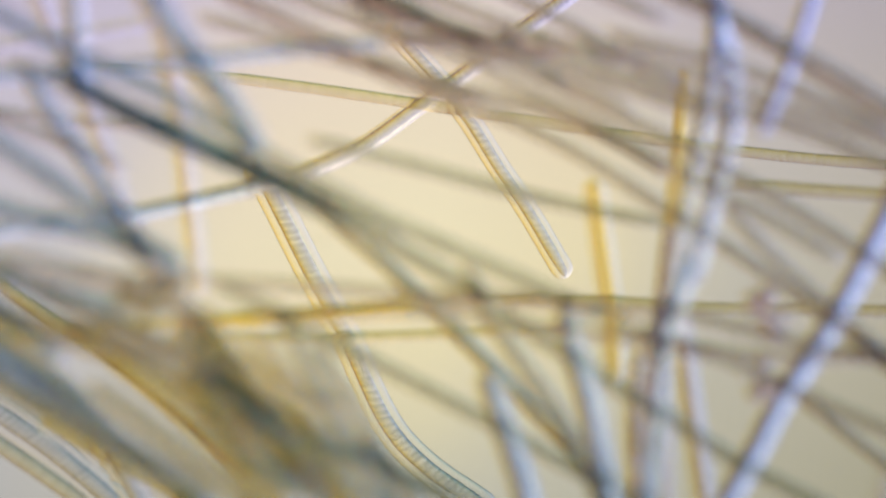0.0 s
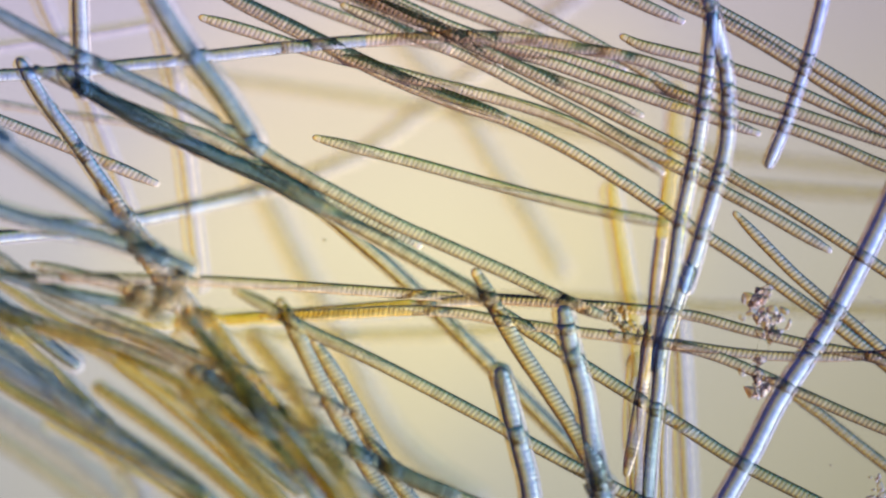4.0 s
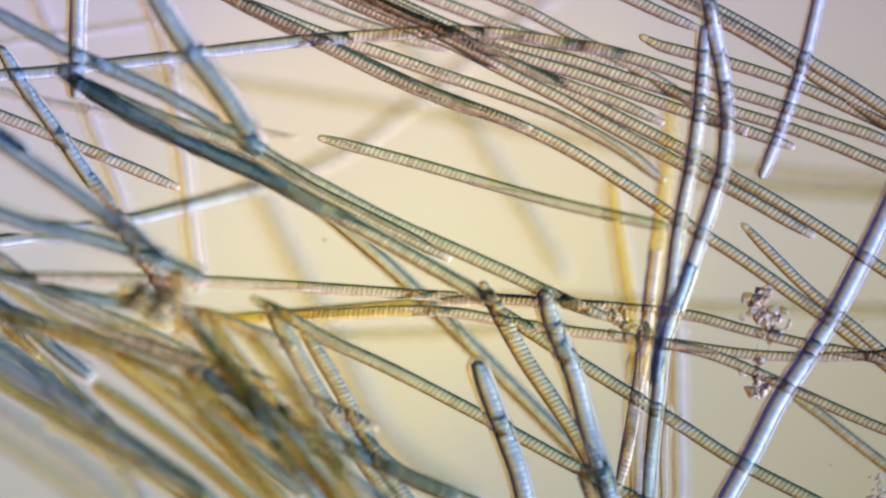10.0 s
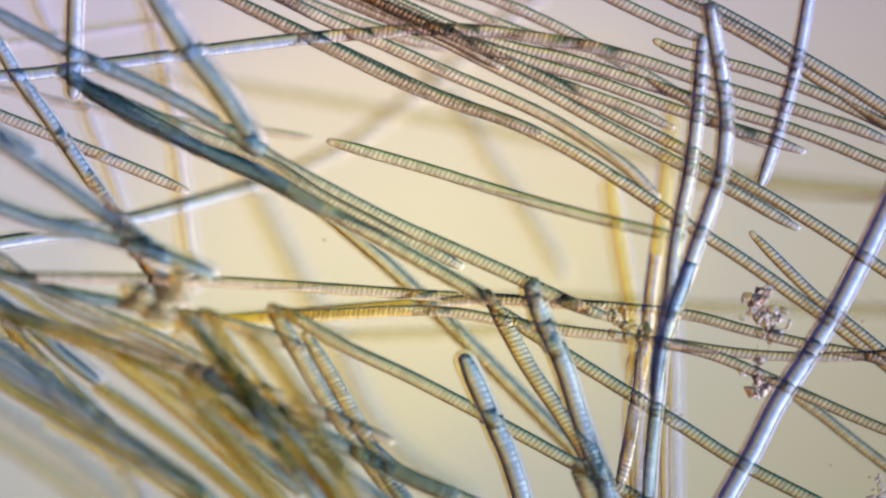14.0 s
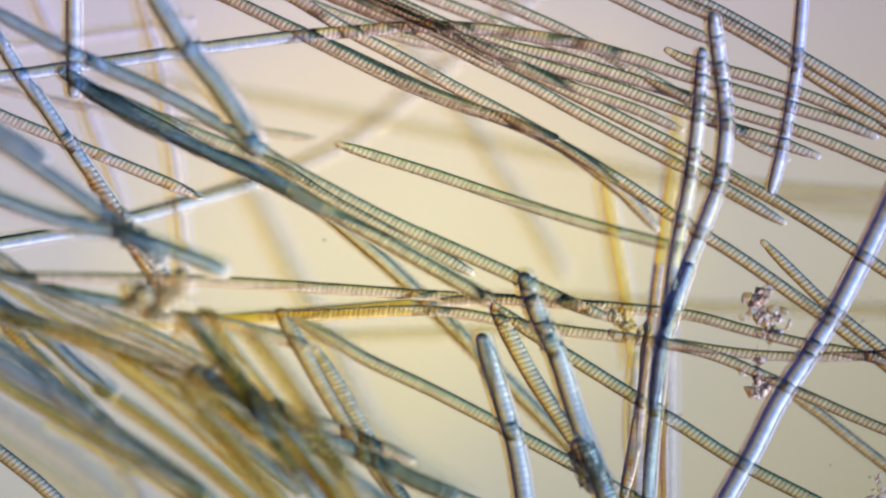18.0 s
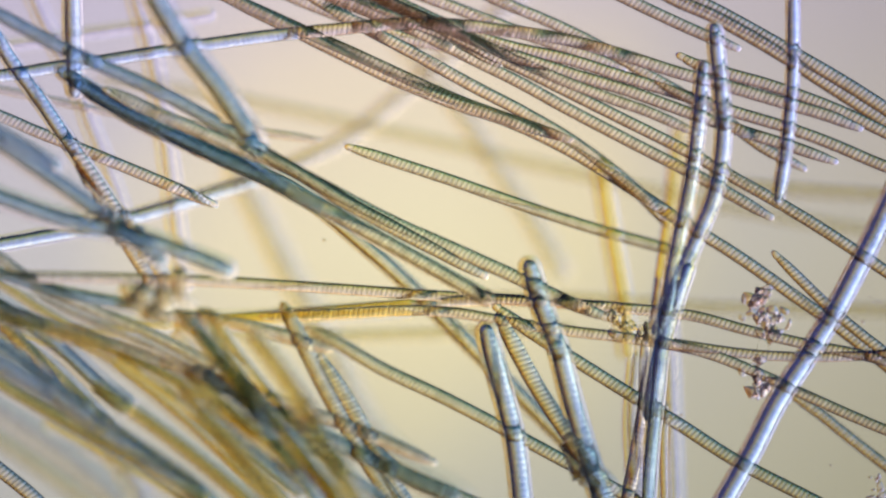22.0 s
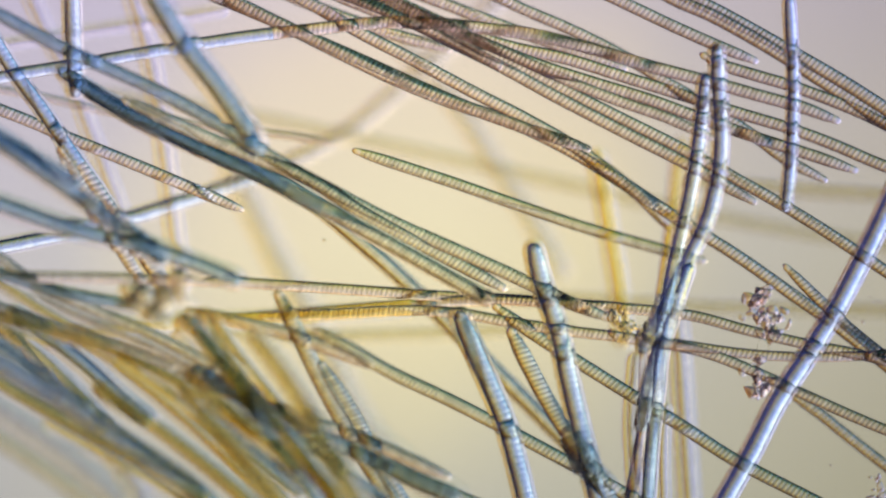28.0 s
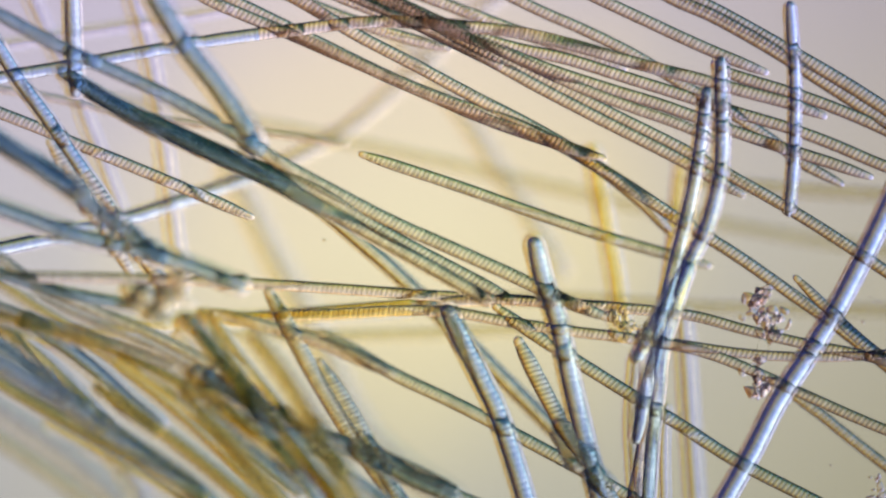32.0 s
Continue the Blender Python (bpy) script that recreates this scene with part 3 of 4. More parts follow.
filament("olive", (-28.4, -30.3, -15.1), [(111.2, 0.6, 11.1), (78.2, 2.4, 9.1), (48.2, 3.0, 6.1), (15.2, 1.2, 2.1), (-14.9, -1.2, -1.9), (-44.9, -3.7, -4.9), (-75.0, -6.1, -8.9), (-111.1, -9.7, -12.9)], 6.0, then=('amber', 0.45))
filament("olive", (82.4, -45.3, 6.0), [(174.3, -59.3, 0.0), (144.3, -47.4, 0.0), (114.3, -34.2, 0.0), (84.3, -20.4, 0.0), (54.3, -9.0, 0.0), (18.3, -2.4, 0.0), (-17.6, 2.1, 0.0), (-47.6, 6.6, 0.0), (-77.6, 11.7, 0.0), (-107.6, 12.6, 0.0), (-143.6, 10.8, 0.0), (-176.6, 9.6, 0.0)], 6.0)
filament("olive", (175.8, -56.7, 0.0), [(-69.0, 9.6, 0.0), (-45.0, 5.4, 0.0), (-15.0, 1.2, 0.0), (15.0, -0.6, 0.0), (45.0, 0.0, 0.0), (81.0, 2.4, 0.0)], 5.4)
filament("olive", (207.9, -93.6, -22.0), [(-25.8, 18.8, 0.0), (-7.7, 6.1, 0.0), (10.3, -8.3, 0.0), (49.4, -38.3, 0.0)], 6.0)
filament("amber", (-118.0, -38.2, -41.2), [(98.7, 6.6, -0.0), (62.6, 3.6, -0.0), (26.5, 0.9, -0.0), (-27.7, -1.2, -0.0), (-72.9, -6.7, -0.0), (-127.0, -9.7, -0.0)], 5.4)
filament("pale", (-25.4, -46.2, -75.0), [(90.6, 3.6, 0.0), (45.3, 1.8, 0.0), (0.0, 0.0, 0.0), (-54.3, -1.2, 0.0), (-96.6, 0.6, 0.0)], 6.0)
filament("pale", (110.6, -29.4, -85.0), [(148.0, -4.1, 0.0), (90.6, -2.9, 0.0), (30.2, -2.0, 0.0), (-30.2, 1.9, 0.0), (-90.7, 2.5, 0.0), (-136.0, -0.5, 0.0)], 6.3)
filament("pale", (181.3, 32.1, -80.0), [(77.2, -5.2, 0.0), (19.8, -1.6, 0.0), (-16.4, 1.4, 0.0), (-46.6, 3.8, 0.0)], 7.2)
filament("dark", (-97.6, 40.6, 2.5), [(-103.7, 53.2, 13.5), (-77.4, 37.0, 13.5), (-47.4, 22.0, 11.5), (-17.5, 7.1, 5.5), (18.4, -8.8, -6.5), (54.3, -37.3, -20.5), (90.4, -70.4, -32.5), (186.6, -166.7, -36.2)], 7.5, then=('sage', 0.42))
filament("sage", (-70.1, 36.8, 17.8), [(155.8, -72.5, -5.8), (134.8, -64.1, -5.8), (104.9, -50.0, -5.8), (74.9, -36.5, -4.8), (44.9, -23.3, -3.8), (15.0, -8.0, -1.8), (-15.0, 8.4, 2.2), (-44.9, 27.0, 8.2), (-74.7, 43.7, 12.2), (-104.6, 57.7, 14.2), (-134.5, 71.2, 16.2), (-173.4, 92.1, 18.2)], 7.5, then=('teal', 0.54))
filament("dark", (-88.1, 34.7, 19.0), [(-104.8, 52.5, 0.0), (-74.8, 33.9, 0.0), (-44.9, 20.1, 0.0), (-14.9, 7.5, 0.0), (15.0, -8.0, 0.0), (45.0, -23.9, 0.0), (74.9, -40.4, 0.0), (110.9, -60.8, 0.0)], 7.2, then=('sage', 0.5))
filament("sage", (-82.1, 39.5, 11.9), [(88.7, -47.0, -5.9), (68.9, -36.8, -5.9), (44.9, -24.8, -4.9), (15.0, -9.2, -1.9), (-15.0, 8.7, 2.1), (-44.9, 20.7, 6.1), (-74.8, 32.7, 10.1), (-110.7, 48.8, 12.1)], 7.2, rows=[(0, -114.42, 51.6, 1.28), (6, -97.86, 46.36, 0.64), (9, -89.58, 43.74, 0.32), (13, -82.1, 39.5, 0.0), (19, -73.12, 35.23, -0.35), (23, -64.93, 33.59, -0.59), (28, -56.9, 28.08, -0.81), (32, -51.5, 21.43, -0.94)])
filament("sage", (10.1, 38.2, -4.4), [(-69.8, 19.1, 7.4), (-47.3, 13.1, 5.4), (-17.3, 5.0, 2.4), (18.7, -5.5, -3.6), (60.8, -16.9, -15.6), (115.0, -28.9, -25.6)], 6.3, rows=[(0, 2.01, 39.48, 1.18), (1, 2.61, 39.78, 1.05), (3, 3.81, 40.37, 0.8), (6, 4.11, 40.66, 0.74), (9, 5.6, 40.18, 0.37), (13, 9.94, 37.56, -0.45), (19, 15.9, 32.59, -2.54), (23, 20.55, 30.91, -2.94), (28, 23.7, 28.96, -2.94), (32, 26.85, 26.83, -3.22)])
filament("sage", (-19.2, -66.9, 8.0), [(-74.7, 38.2, 30.0), (-59.8, 30.7, 24.0), (-35.9, 16.9, 12.0), (0.0, 0.0, 0.0), (54.0, -28.2, -8.0), (117.0, -62.4, -10.0), (174.0, -90.3, -8.0)], 7.2, rows=[(0, -39.97, -57.74, 0.14), (1, -38.48, -58.51, 0.13), (3, -35.49, -60.04, 0.11), (6, -30.44, -62.22, 0.08), (9, -26.29, -64.61, 0.05), (13, -17.73, -67.79, -0.01), (19, 0.2, -78.34, -0.14), (23, 5.28, -81.37, -0.2), (28, 9.1, -82.96, -0.25), (32, 11.18, -84.19, -0.28)])
filament("sage", (110.9, -84.2, -2.0), [(-82.1, 53.0, 0.0), (-61.1, 38.0, 0.0), (-37.1, 23.0, 0.0), (-13.1, 8.0, 0.0), (13.9, -8.5, 0.0), (43.9, -27.7, 0.0), (73.9, -43.3, 0.0), (97.9, -55.0, 0.0)], 7.2)
filament("blue", (32.6, -102.9, 16.0), [(-20.6, 45.7, 0.0), (-12.8, 28.3, 0.0), (-3.8, 8.5, 0.0), (3.7, -9.2, 0.0), (11.1, -34.6, 0.0), (18.6, -64.6, 0.0)], 9.6, rows=[(0, 40.2, -117.29, -5.72), (1, 41.24, -116.32, -6.9), (3, 43.33, -114.38, -9.27), (6, 42.09, -116.21, -9.72), (9, 38.5, -111.12, -5.42), (13, 32.01, -107.39, 0.15), (17, 35.18, -97.39, -4.21), (19, 35.91, -96.06, -8.67), (23, 35.67, -90.72, -9.49), (28, 29.24, -82.73, -0.66), (32, 24.74, -78.12, 2.42)])
filament("sage", (51.9, -71.6, 10.0), [(-29.7, 50.3, 0.0), (-20.1, 32.9, 0.0), (-8.1, 11.9, 0.0), (8.3, -12.0, 0.0), (21.8, -33.0, 0.0), (36.8, -63.0, 0.0)], 9.0, rows=[(0, 42.4, -61.49, 0.12), (1, 43.8, -61.84, 0.12), (3, 46.6, -62.55, 0.12), (6, 48.95, -65.6, 0.1), (9, 51.0, -69.47, 0.05), (13, 53.04, -73.41, -0.05), (19, 57.07, -83.11, -0.4), (23, 59.85, -88.61, -0.68), (28, 65.01, -95.56, -1.2), (32, 68.49, -100.58, -1.62)])
filament("blue", (69.0, -73.6, 19.0), [(-21.7, 53.5, 0.0), (-14.8, 35.0, 0.0), (-4.3, 12.5, 0.0), (4.7, -14.5, 0.0), (18.2, -51.9, 0.0), (31.6, -87.8, 0.0)], 9.6, rows=[(0, 78.91, -91.96, -8.01), (1, 78.4, -91.42, -8.36), (3, 77.39, -90.35, -9.06), (6, 75.59, -88.71, -9.23), (9, 73.27, -81.23, -4.53), (13, 68.84, -75.72, -0.61), (17, 64.65, -70.62, -0.56), (19, 64.35, -68.67, -0.33), (23, 64.13, -62.96, -4.86), (28, 63.96, -56.42, -6.3), (32, 63.96, -53.12, -6.38)])
filament("sage", (-59.7, -85.9, 18.8), [(-33.1, 53.9, 7.2), (-20.8, 33.8, 4.2), (-7.4, 11.3, 1.2), (7.6, -11.2, -0.8), (22.6, -32.1, -0.8), (43.5, -57.6, -0.8)], 9.0, rows=[(0, -55.81, -88.41, -3.73), (1, -56.2, -87.52, -4.17), (3, -56.98, -85.74, -5.04), (6, -58.02, -85.59, -4.23), (9, -59.74, -85.74, -1.3), (12, -59.71, -85.86, -0.32), (13, -58.92, -85.9, 0.0), (17, -54.27, -88.05, -0.71), (19, -53.51, -89.13, -1.07), (23, -55.49, -86.42, -4.68), (25, -56.62, -84.35, -4.82), (28, -58.71, -81.25, -5.02), (32, -61.17, -78.77, -2.33)])
filament("sage", (-37.1, -106.4, 20.0), [(-36.0, 61.8, 0.0), (-21.0, 37.8, 0.0), (-6.0, 10.9, 0.0), (6.0, -10.1, 0.0), (20.9, -31.1, 0.0), (35.9, -49.0, 0.0)], 8.4, rows=[(0, -29.2, -113.51, 0.88), (3, -30.56, -112.1, 0.7), (6, -31.92, -110.69, 0.52), (9, -35.49, -107.83, 0.15), (13, -37.04, -106.96, 0.04), (17, -30.97, -117.26, -0.2), (19, -31.53, -115.66, -0.32), (23, -28.02, -121.06, 0.15), (25, -27.89, -122.07, 0.23), (28, -27.69, -123.58, 0.36), (32, -28.7, -122.71, 0.23)])
filament("sage", (-14.3, -121.8, 18.0), [(-28.8, 23.2, 0.0), (-10.9, 5.9, 0.0), (13.1, -5.5, 0.0), (49.0, -20.2, 0.0)], 7.2)
filament("teal", (-127.5, 95.9, 40.0), [(27.0, -39.4, 0.0), (21.7, -30.4, 0.0), (8.2, -10.4, 0.0), (-8.2, 10.5, 0.0), (-21.7, 31.5, 0.0), (-30.7, 47.9, 0.0)], 9.6)
filament("blue", (-195.4, 110.8, 15.0), [(-0.6, -26.6, 0.0), (-0.3, -8.6, 0.0), (0.3, 9.3, 0.0), (1.5, 33.3, 0.0)], 8.4, rows=[(0, -191.79, 109.87, 5.79), (1, -191.94, 110.02, 5.35), (6, -192.67, 110.78, 3.15), (13, -195.67, 110.8, 0.57), (20, -196.26, 111.08, 3.16), (32, -196.19, 111.37, 4.34)])
filament("clear", (-190.4, 75.8, -36.0), [(-29.0, 62.9, 0.0), (-16.9, 35.8, 0.0), (-3.4, 8.8, 0.0), (2.6, -7.8, 0.0), (10.2, -27.4, 0.0), (22.2, -60.5, 0.0)], 6.0, rows=[(0, -187.4, 75.8, 0), (3, -187.4, 75.8, 0), (10, -189.8, 75.8, 0), (20, -190.4, 75.8, 0), (30, -192.2, 75.8, 0), (32, -192.2, 75.8, 0)])
filament("clear", (-205.8, 114.6, -33.8), [(54.2, 8.4, 0.0), (30.1, 4.2, 0.0), (0.0, 0.0, 0.0), (-39.1, -6.0, 0.0), (-75.2, -12.0, 0.0)], 4.2, rows=[(0, -210.77, 110.39, 0.01), (1, -210.35, 110.72, 0.01), (6, -208.26, 112.38, 0.01), (13, -204.3, 114.08, -0.0), (19, -186.32, 113.76, 0.06), (23, -177.24, 117.08, 0.16), (32, -169.67, 118.74, 0.27)])
filament("blue", (-190.1, 42.3, 9.0), [(-41.9, 61.4, 0.0), (-29.9, 41.9, 0.0), (-14.9, 21.6, 0.0), (0.0, -0.0, 0.0), (18.0, -25.5, 0.0), (36.0, -51.0, 0.0), (54.0, -76.5, 0.0)], 7.2, then=('olive', 0.5), rows=[(0, -173.53, 25.67, 0.15), (1, -175.36, 28.65, 0.14), (3, -179.02, 34.61, 0.12), (6, -186.52, 38.42, 0.06), (9, -190.6, 41.45, 0.01), (13, -194.58, 46.78, -0.09), (19, -196.49, 54.05, -0.24), (23, -201.12, 59.96, -0.4), (28, -199.3, 54.15, -0.27), (32, -196.76, 49.76, -0.17)])
filament("olive", (-194.4, 76.9, -34.5), [(113.5, -17.3, 0.0), (90.9, -14.0, 0.0), (33.7, -6.8, 0.0), (-5.4, -0.8, 0.0), (-41.5, 7.0, 0.0), (-71.6, 12.2, 0.0), (-119.7, 19.7, 0.0)], 4.2, rows=[(0, -251.4, 77.5, 0), (3, -233.4, 77.5, 0), (10, -194.4, 76.9, 0), (20, -182.4, 75.7, 0), (32, -165.9, 73.3, 0)])
filament("olive", (-211.3, 61.5, -4.0), [(71.5, -29.4, 0.0), (51.0, -20.7, 0.0), (24.0, -9.6, 0.0), (0.0, 0.0, 0.0), (-24.0, 9.3, 0.0), (-42.0, 16.8, 0.0), (-90.0, 34.8, 0.0)], 6.6, rows=[(0, -240.46, 72.02, 0.43), (1, -236.35, 69.89, 0.37), (3, -228.12, 65.63, 0.25), (6, -221.53, 63.87, 0.16), (9, -215.85, 63.22, 0.08), (13, -210.71, 61.49, -0.01), (19, -200.11, 56.94, -0.19), (23, -191.28, 52.95, -0.34), (28, -179.97, 51.65, -0.49), (32, -174.42, 47.7, -0.59)])
filament("blue", (-88.9, 51.5, -33.4), [(-158.6, -45.5, 21.4), (-146.6, -44.3, 21.4), (-110.6, -40.4, 17.4), (-74.7, -35.0, 3.4), (-20.8, -22.9, -16.6), (9.2, -14.4, -41.6), (45.3, 0.8, -71.6), (75.5, 22.1, -86.6), (93.7, 35.1, -88.6), (124.0, 57.9, -88.6), (163.4, 86.7, -88.6)], 7.2, then=('deep', 0.42), rows=[(0, -88.9, 53.3, 0), (1, -88.9, 51.5, 0), (3, -88.9, 50.9, 0), (10, -90.24, 53.91, 2), (20, -91.68, 57.46, 4), (30, -93.22, 60.37, 6), (32, -93.46, 60.8, 6.3)])
filament("teal", (-204.9, 35.4, 48), [(-53.3, 36.6, 0), (-29.4, 21.1, 0), (-11.5, 8.8, 0), (9.5, -5.8, 0), (30.4, -21.1, 0), (54.3, -39.6, 0)], 7.5)
filament("teal", (-242.5, 67.2, 56), [(32.8, -19.4, 0), (14.9, -9.0, 0), (-6.0, 3.0, 0), (-41.8, 25.4, 0)], 6.6, rows=[(0, -275.86, 84.79, 0), (3, -266.9, 79.42, 0), (10, -256.15, 72.85, 0), (20, -242.42, 67.18, 0), (30, -225.1, 52.54, 0), (32, -222.11, 50.16, 0)])
filament("teal", (-196.1, 15.9, 40), [(79.8, -26.1, 0), (60.4, -18.6, 0), (39.4, -11.1, 0), (21.5, -6.0, 0), (-8.4, 0.9, 0), (-38.3, 11.3, 0), (-68.2, 21.8, 0), (-86.1, 27.8, 0)], 7.8, rows=[(0, -217.94, 18.03, 0), (3, -214.95, 16.23, 0), (10, -210.16, 12.05, 0), (20, -195.81, 15.93, 0), (23, -194.02, 15.04, 0), (30, -188.64, 8.46, 0), (32, -187.44, 6.96, 0)])
filament("clear", (-140.3, 66.5, -40.5), [(-16.8, 75.3, 0.0), (-6.0, 36.1, 0.0), (0.0, 0.0, 0.0), (5.4, -42.1, 0.0), (10.3, -84.3, 0.0)], 6.6, rows=[(0, -139.1, 66.5, 0), (3, -139.7, 66.5, 0), (10, -141.2, 66.5, 0), (20, -147.8, 66.5, 0), (30, -150.2, 66.5, 0), (32, -150.5, 66.5, 0)])
filament("deep", (-49.7, -45.2, -122.0), [(-46.1, 87.9, 0.0), (-36.4, 69.7, 0.0), (-18.2, 33.4, 0.0), (-0.0, 0.0, 0.0), (21.2, -45.4, 0.0), (42.4, -69.7, 0.0), (72.7, -90.9, 0.0)], 7.8, rows=[(0, -52.1, -45.2, 0), (1, -52.7, -45.2, 0), (3, -54.5, -45.2, 0), (10, -58.1, -45.2, 0), (20, -63.2, -45.2, 0), (30, -67.1, -45.2, 0), (32, -67.7, -45.2, 0)])
filament("deep", (21.5, 56.6, -124.0), [(41.5, -66.6, 0.0), (22.8, -35.1, 0.0), (7.6, -12.3, 0.0), (-7.6, 11.9, 0.0), (-22.7, 31.6, 0.0), (-47.0, 58.9, 0.0)], 5.7)
filament("pale", (35.1, 69.6, -110.0), [(-218.0, 27.0, 0.0), (-151.4, 21.5, 0.0), (-90.8, 13.7, 0.0), (-30.3, 4.6, 0.0), (30.3, -4.5, 0.0), (90.8, -13.6, 0.0), (151.4, -20.9, 0.0), (224.1, -26.9, 0.0)], 6.0, rows=[(0, 35.1, 69.6, 0.0), (3, 35.1, 68.85, -0.19), (9, 35.1, 65.11, -1.0), (13, 35.1, 63.01, -1.39), (19, 35.1, 52.67, -3.34), (23, 35.11, 47.12, -4.21), (28, 35.1, 41.35, -3.91), (32, 35.1, 38.32, -3.91)])
filament("sage", (-174.0, -36.2, 34), [(-72.5, 39.5, 0), (-60.6, 32.0, 0), (-39.6, 17.1, 0), (-15.7, 6.6, 0), (14.2, -6.2, 0), (38.1, -17.9, 0), (59.1, -29.9, 0), (77.0, -41.2, 0)], 5.6)
filament("olive", (-159.1, -58.4, 30), [(-87.5, 34.8, 0), (-75.6, 27.3, 0), (-45.6, 16.8, 0), (-15.7, 7.3, 0), (14.2, -4.1, 0), (44.1, -15.5, 0), (74.1, -29.6, 0), (92.0, -37.0, 0)], 7.0)
filament("dark", (-66.5, -96.6, 36), [(71.3, -34.1, 0), (41.4, -21.3, 0), (11.5, -6.3, 0), (-18.4, 8.6, 0), (-42.4, 20.6, 0), (-63.3, 32.6, 0)], 7.2)
filament("deep", (-206.6, -72.2, -80.0), [(-42.2, 36.3, 0.0), (-18.1, 18.1, 0.0), (0.0, 0.0, 0.0), (30.2, -33.2, 0.0), (48.4, -66.4, 0.0)], 7.8)
filament("amber", (-137.0, -88.7, -72.0), [(-54.3, 43.7, 0.0), (-27.2, 25.6, 0.0), (-0.0, -0.0, 0.0), (30.2, -31.7, 0.0), (45.3, -49.8, 0.0)], 6.6)
filament("deep", (-114.8, -86.9, -80.0), [(-22.3, 38.9, 0.0), (-7.2, 11.7, 0.0), (7.9, -12.5, 0.0), (29.0, -45.7, 0.0)], 7.2)
filament("moss", (-177.4, -57.2, -74.0), [(-71.3, 48.4, 0.0), (-41.1, 27.3, 0.0), (-17.0, 12.2, 0.0), (19.2, -14.9, 0.0), (61.5, -51.2, 0.0), (91.7, -78.3, 0.0)], 6.0)
filament("deep", (-196.4, -115.2, -95.0), [(-52.8, 36.9, 0.0), (-16.5, 12.7, 0.0), (13.8, -11.5, 0.0), (28.9, -26.6, 0.0)], 9.0)
filament("blue", (-174.3, -98.2, 64.0), [(-71.6, 44.8, 0.0), (-35.8, 23.9, 0.0), (0.0, 0.0, 0.0), (35.8, -23.8, 0.0), (53.7, -38.8, 0.0)], 9.0)
filament("olive", (-209.9, -112.4, 3), [(-43.2, 37.7, 0), (-25.2, 21.2, 0), (-7.2, 7.1, 0), (7.7, -4.9, 0), (24.2, -20.8, 0), (43.7, -40.3, 0)], 7.8, rows=[(0, -266.9, -148.4, 0), (15, -254.9, -140.9, 0), (17, -236.9, -128.9, 0), (19, -211.7, -113.6, 0), (20, -209.9, -112.4, 0), (21, -205.7, -112.4, 0), (22, -227.9, -124.4, 0), (24, -254.9, -140.9, 0), (32, -266.9, -148.4, 0)])
filament("moss", (-100.8, -80.4, 62), [(-35.3, 42.5, 0), (-24.3, 29.4, 0), (-10.8, 12.7, 0), (2.6, -2.8, 0), (22.0, -25.2, 0), (45.9, -56.6, 0)], 5.1)
filament("dark", (-98.6, -86.3, 76), [(-32.3, 47.2, 0), (-20.4, 29.9, 0), (-7.0, 12.0, 0), (5.0, -8.8, 0), (19.9, -29.7, 0), (34.8, -50.6, 0)], 7.0)
filament("dark", (-96.8, -86.4, 48.0), [(-23.9, 24.0, 0.0), (-26.9, 16.5, 0.0), (-0.0, 0.0, 0.0), (29.9, -20.9, 0.0), (71.7, -50.7, 0.0)], 5.1)
filament("moss", (-172.9, -59.8, 58), [(-73.1, 27.8, 0), (-43.3, 19.2, 0), (-13.4, 10.2, 0), (13.4, -1.1, 0), (43.3, -17.6, 0), (73.1, -38.5, 0)], 5.4)
filament("moss", (-90.7, -104.2, 60.0), [(-41.8, 35.8, 0.0), (-23.9, 20.9, 0.0), (-0.0, 0.0, 0.0), (23.8, -17.9, 0.0), (47.7, -35.8, 0.0)], 6.0)
filament("moss", (-92.5, -87.9, 56.0), [(-34.1, 52.4, 0.0), (-22.2, 33.0, 0.0), (-7.2, 10.6, 0.0), (7.7, -10.3, 0.0), (25.6, -31.2, 0.0), (37.6, -49.2, 0.0)], 5.4)
filament("moss", (-134.9, -108.1, 60), [(-45.4, 33.7, 0), (-21.5, 17.3, 0), (2.4, -0.6, 0), (26.3, -20.0, 0), (38.2, -30.4, 0)], 6.6)
filament("moss", (-104.9, -111.9, 88.0), [(-30.3, 34.8, 0.0), (-9.5, 10.9, 0.0), (8.4, -9.9, 0.0), (20.3, -24.8, 0.0)], 7.2)
filament("teal", (-216.7, -41.6, 28.0), [(31.4, -26.3, 0.0), (15.0, -13.5, 0.0), (0.0, -0.0, 0.0), (-18.0, 13.5, 0.0), (-38.9, 26.9, 0.0)], 7.2, rows=[(0, -235.43, -30.82, 2.51), (1, -233.39, -31.88, 2.22), (3, -229.3, -34.0, 1.64), (9, -221.95, -39.39, 0.56), (13, -217.57, -41.59, 0.05), (19, -205.74, -50.58, -1.02), (28, -187.85, -62.64, -1.13), (32, -182.05, -65.85, -0.9)])
filament("olive", (-235.6, -40.2, 20.0), [(18.8, -19.4, 0.0), (6.8, -7.4, 0.0), (-8.2, 9.1, 0.0), (-32.2, 34.5, 0.0)], 6.6, rows=[(0, -255.11, -19.83, 0), (3, -250.61, -23.73, 0), (10, -235.04, -35.71, 0), (20, -225.16, -47.69, 0), (30, -218.52, -57.82, 0.75), (32, -217.4, -59.1, 1)])
filament("dark", (-102.9, -104.4, 32.0), [(26.9, -24.0, 0.0), (-0.0, -0.0, 0.0), (-21.0, 19.4, 0.0)], 7.2)
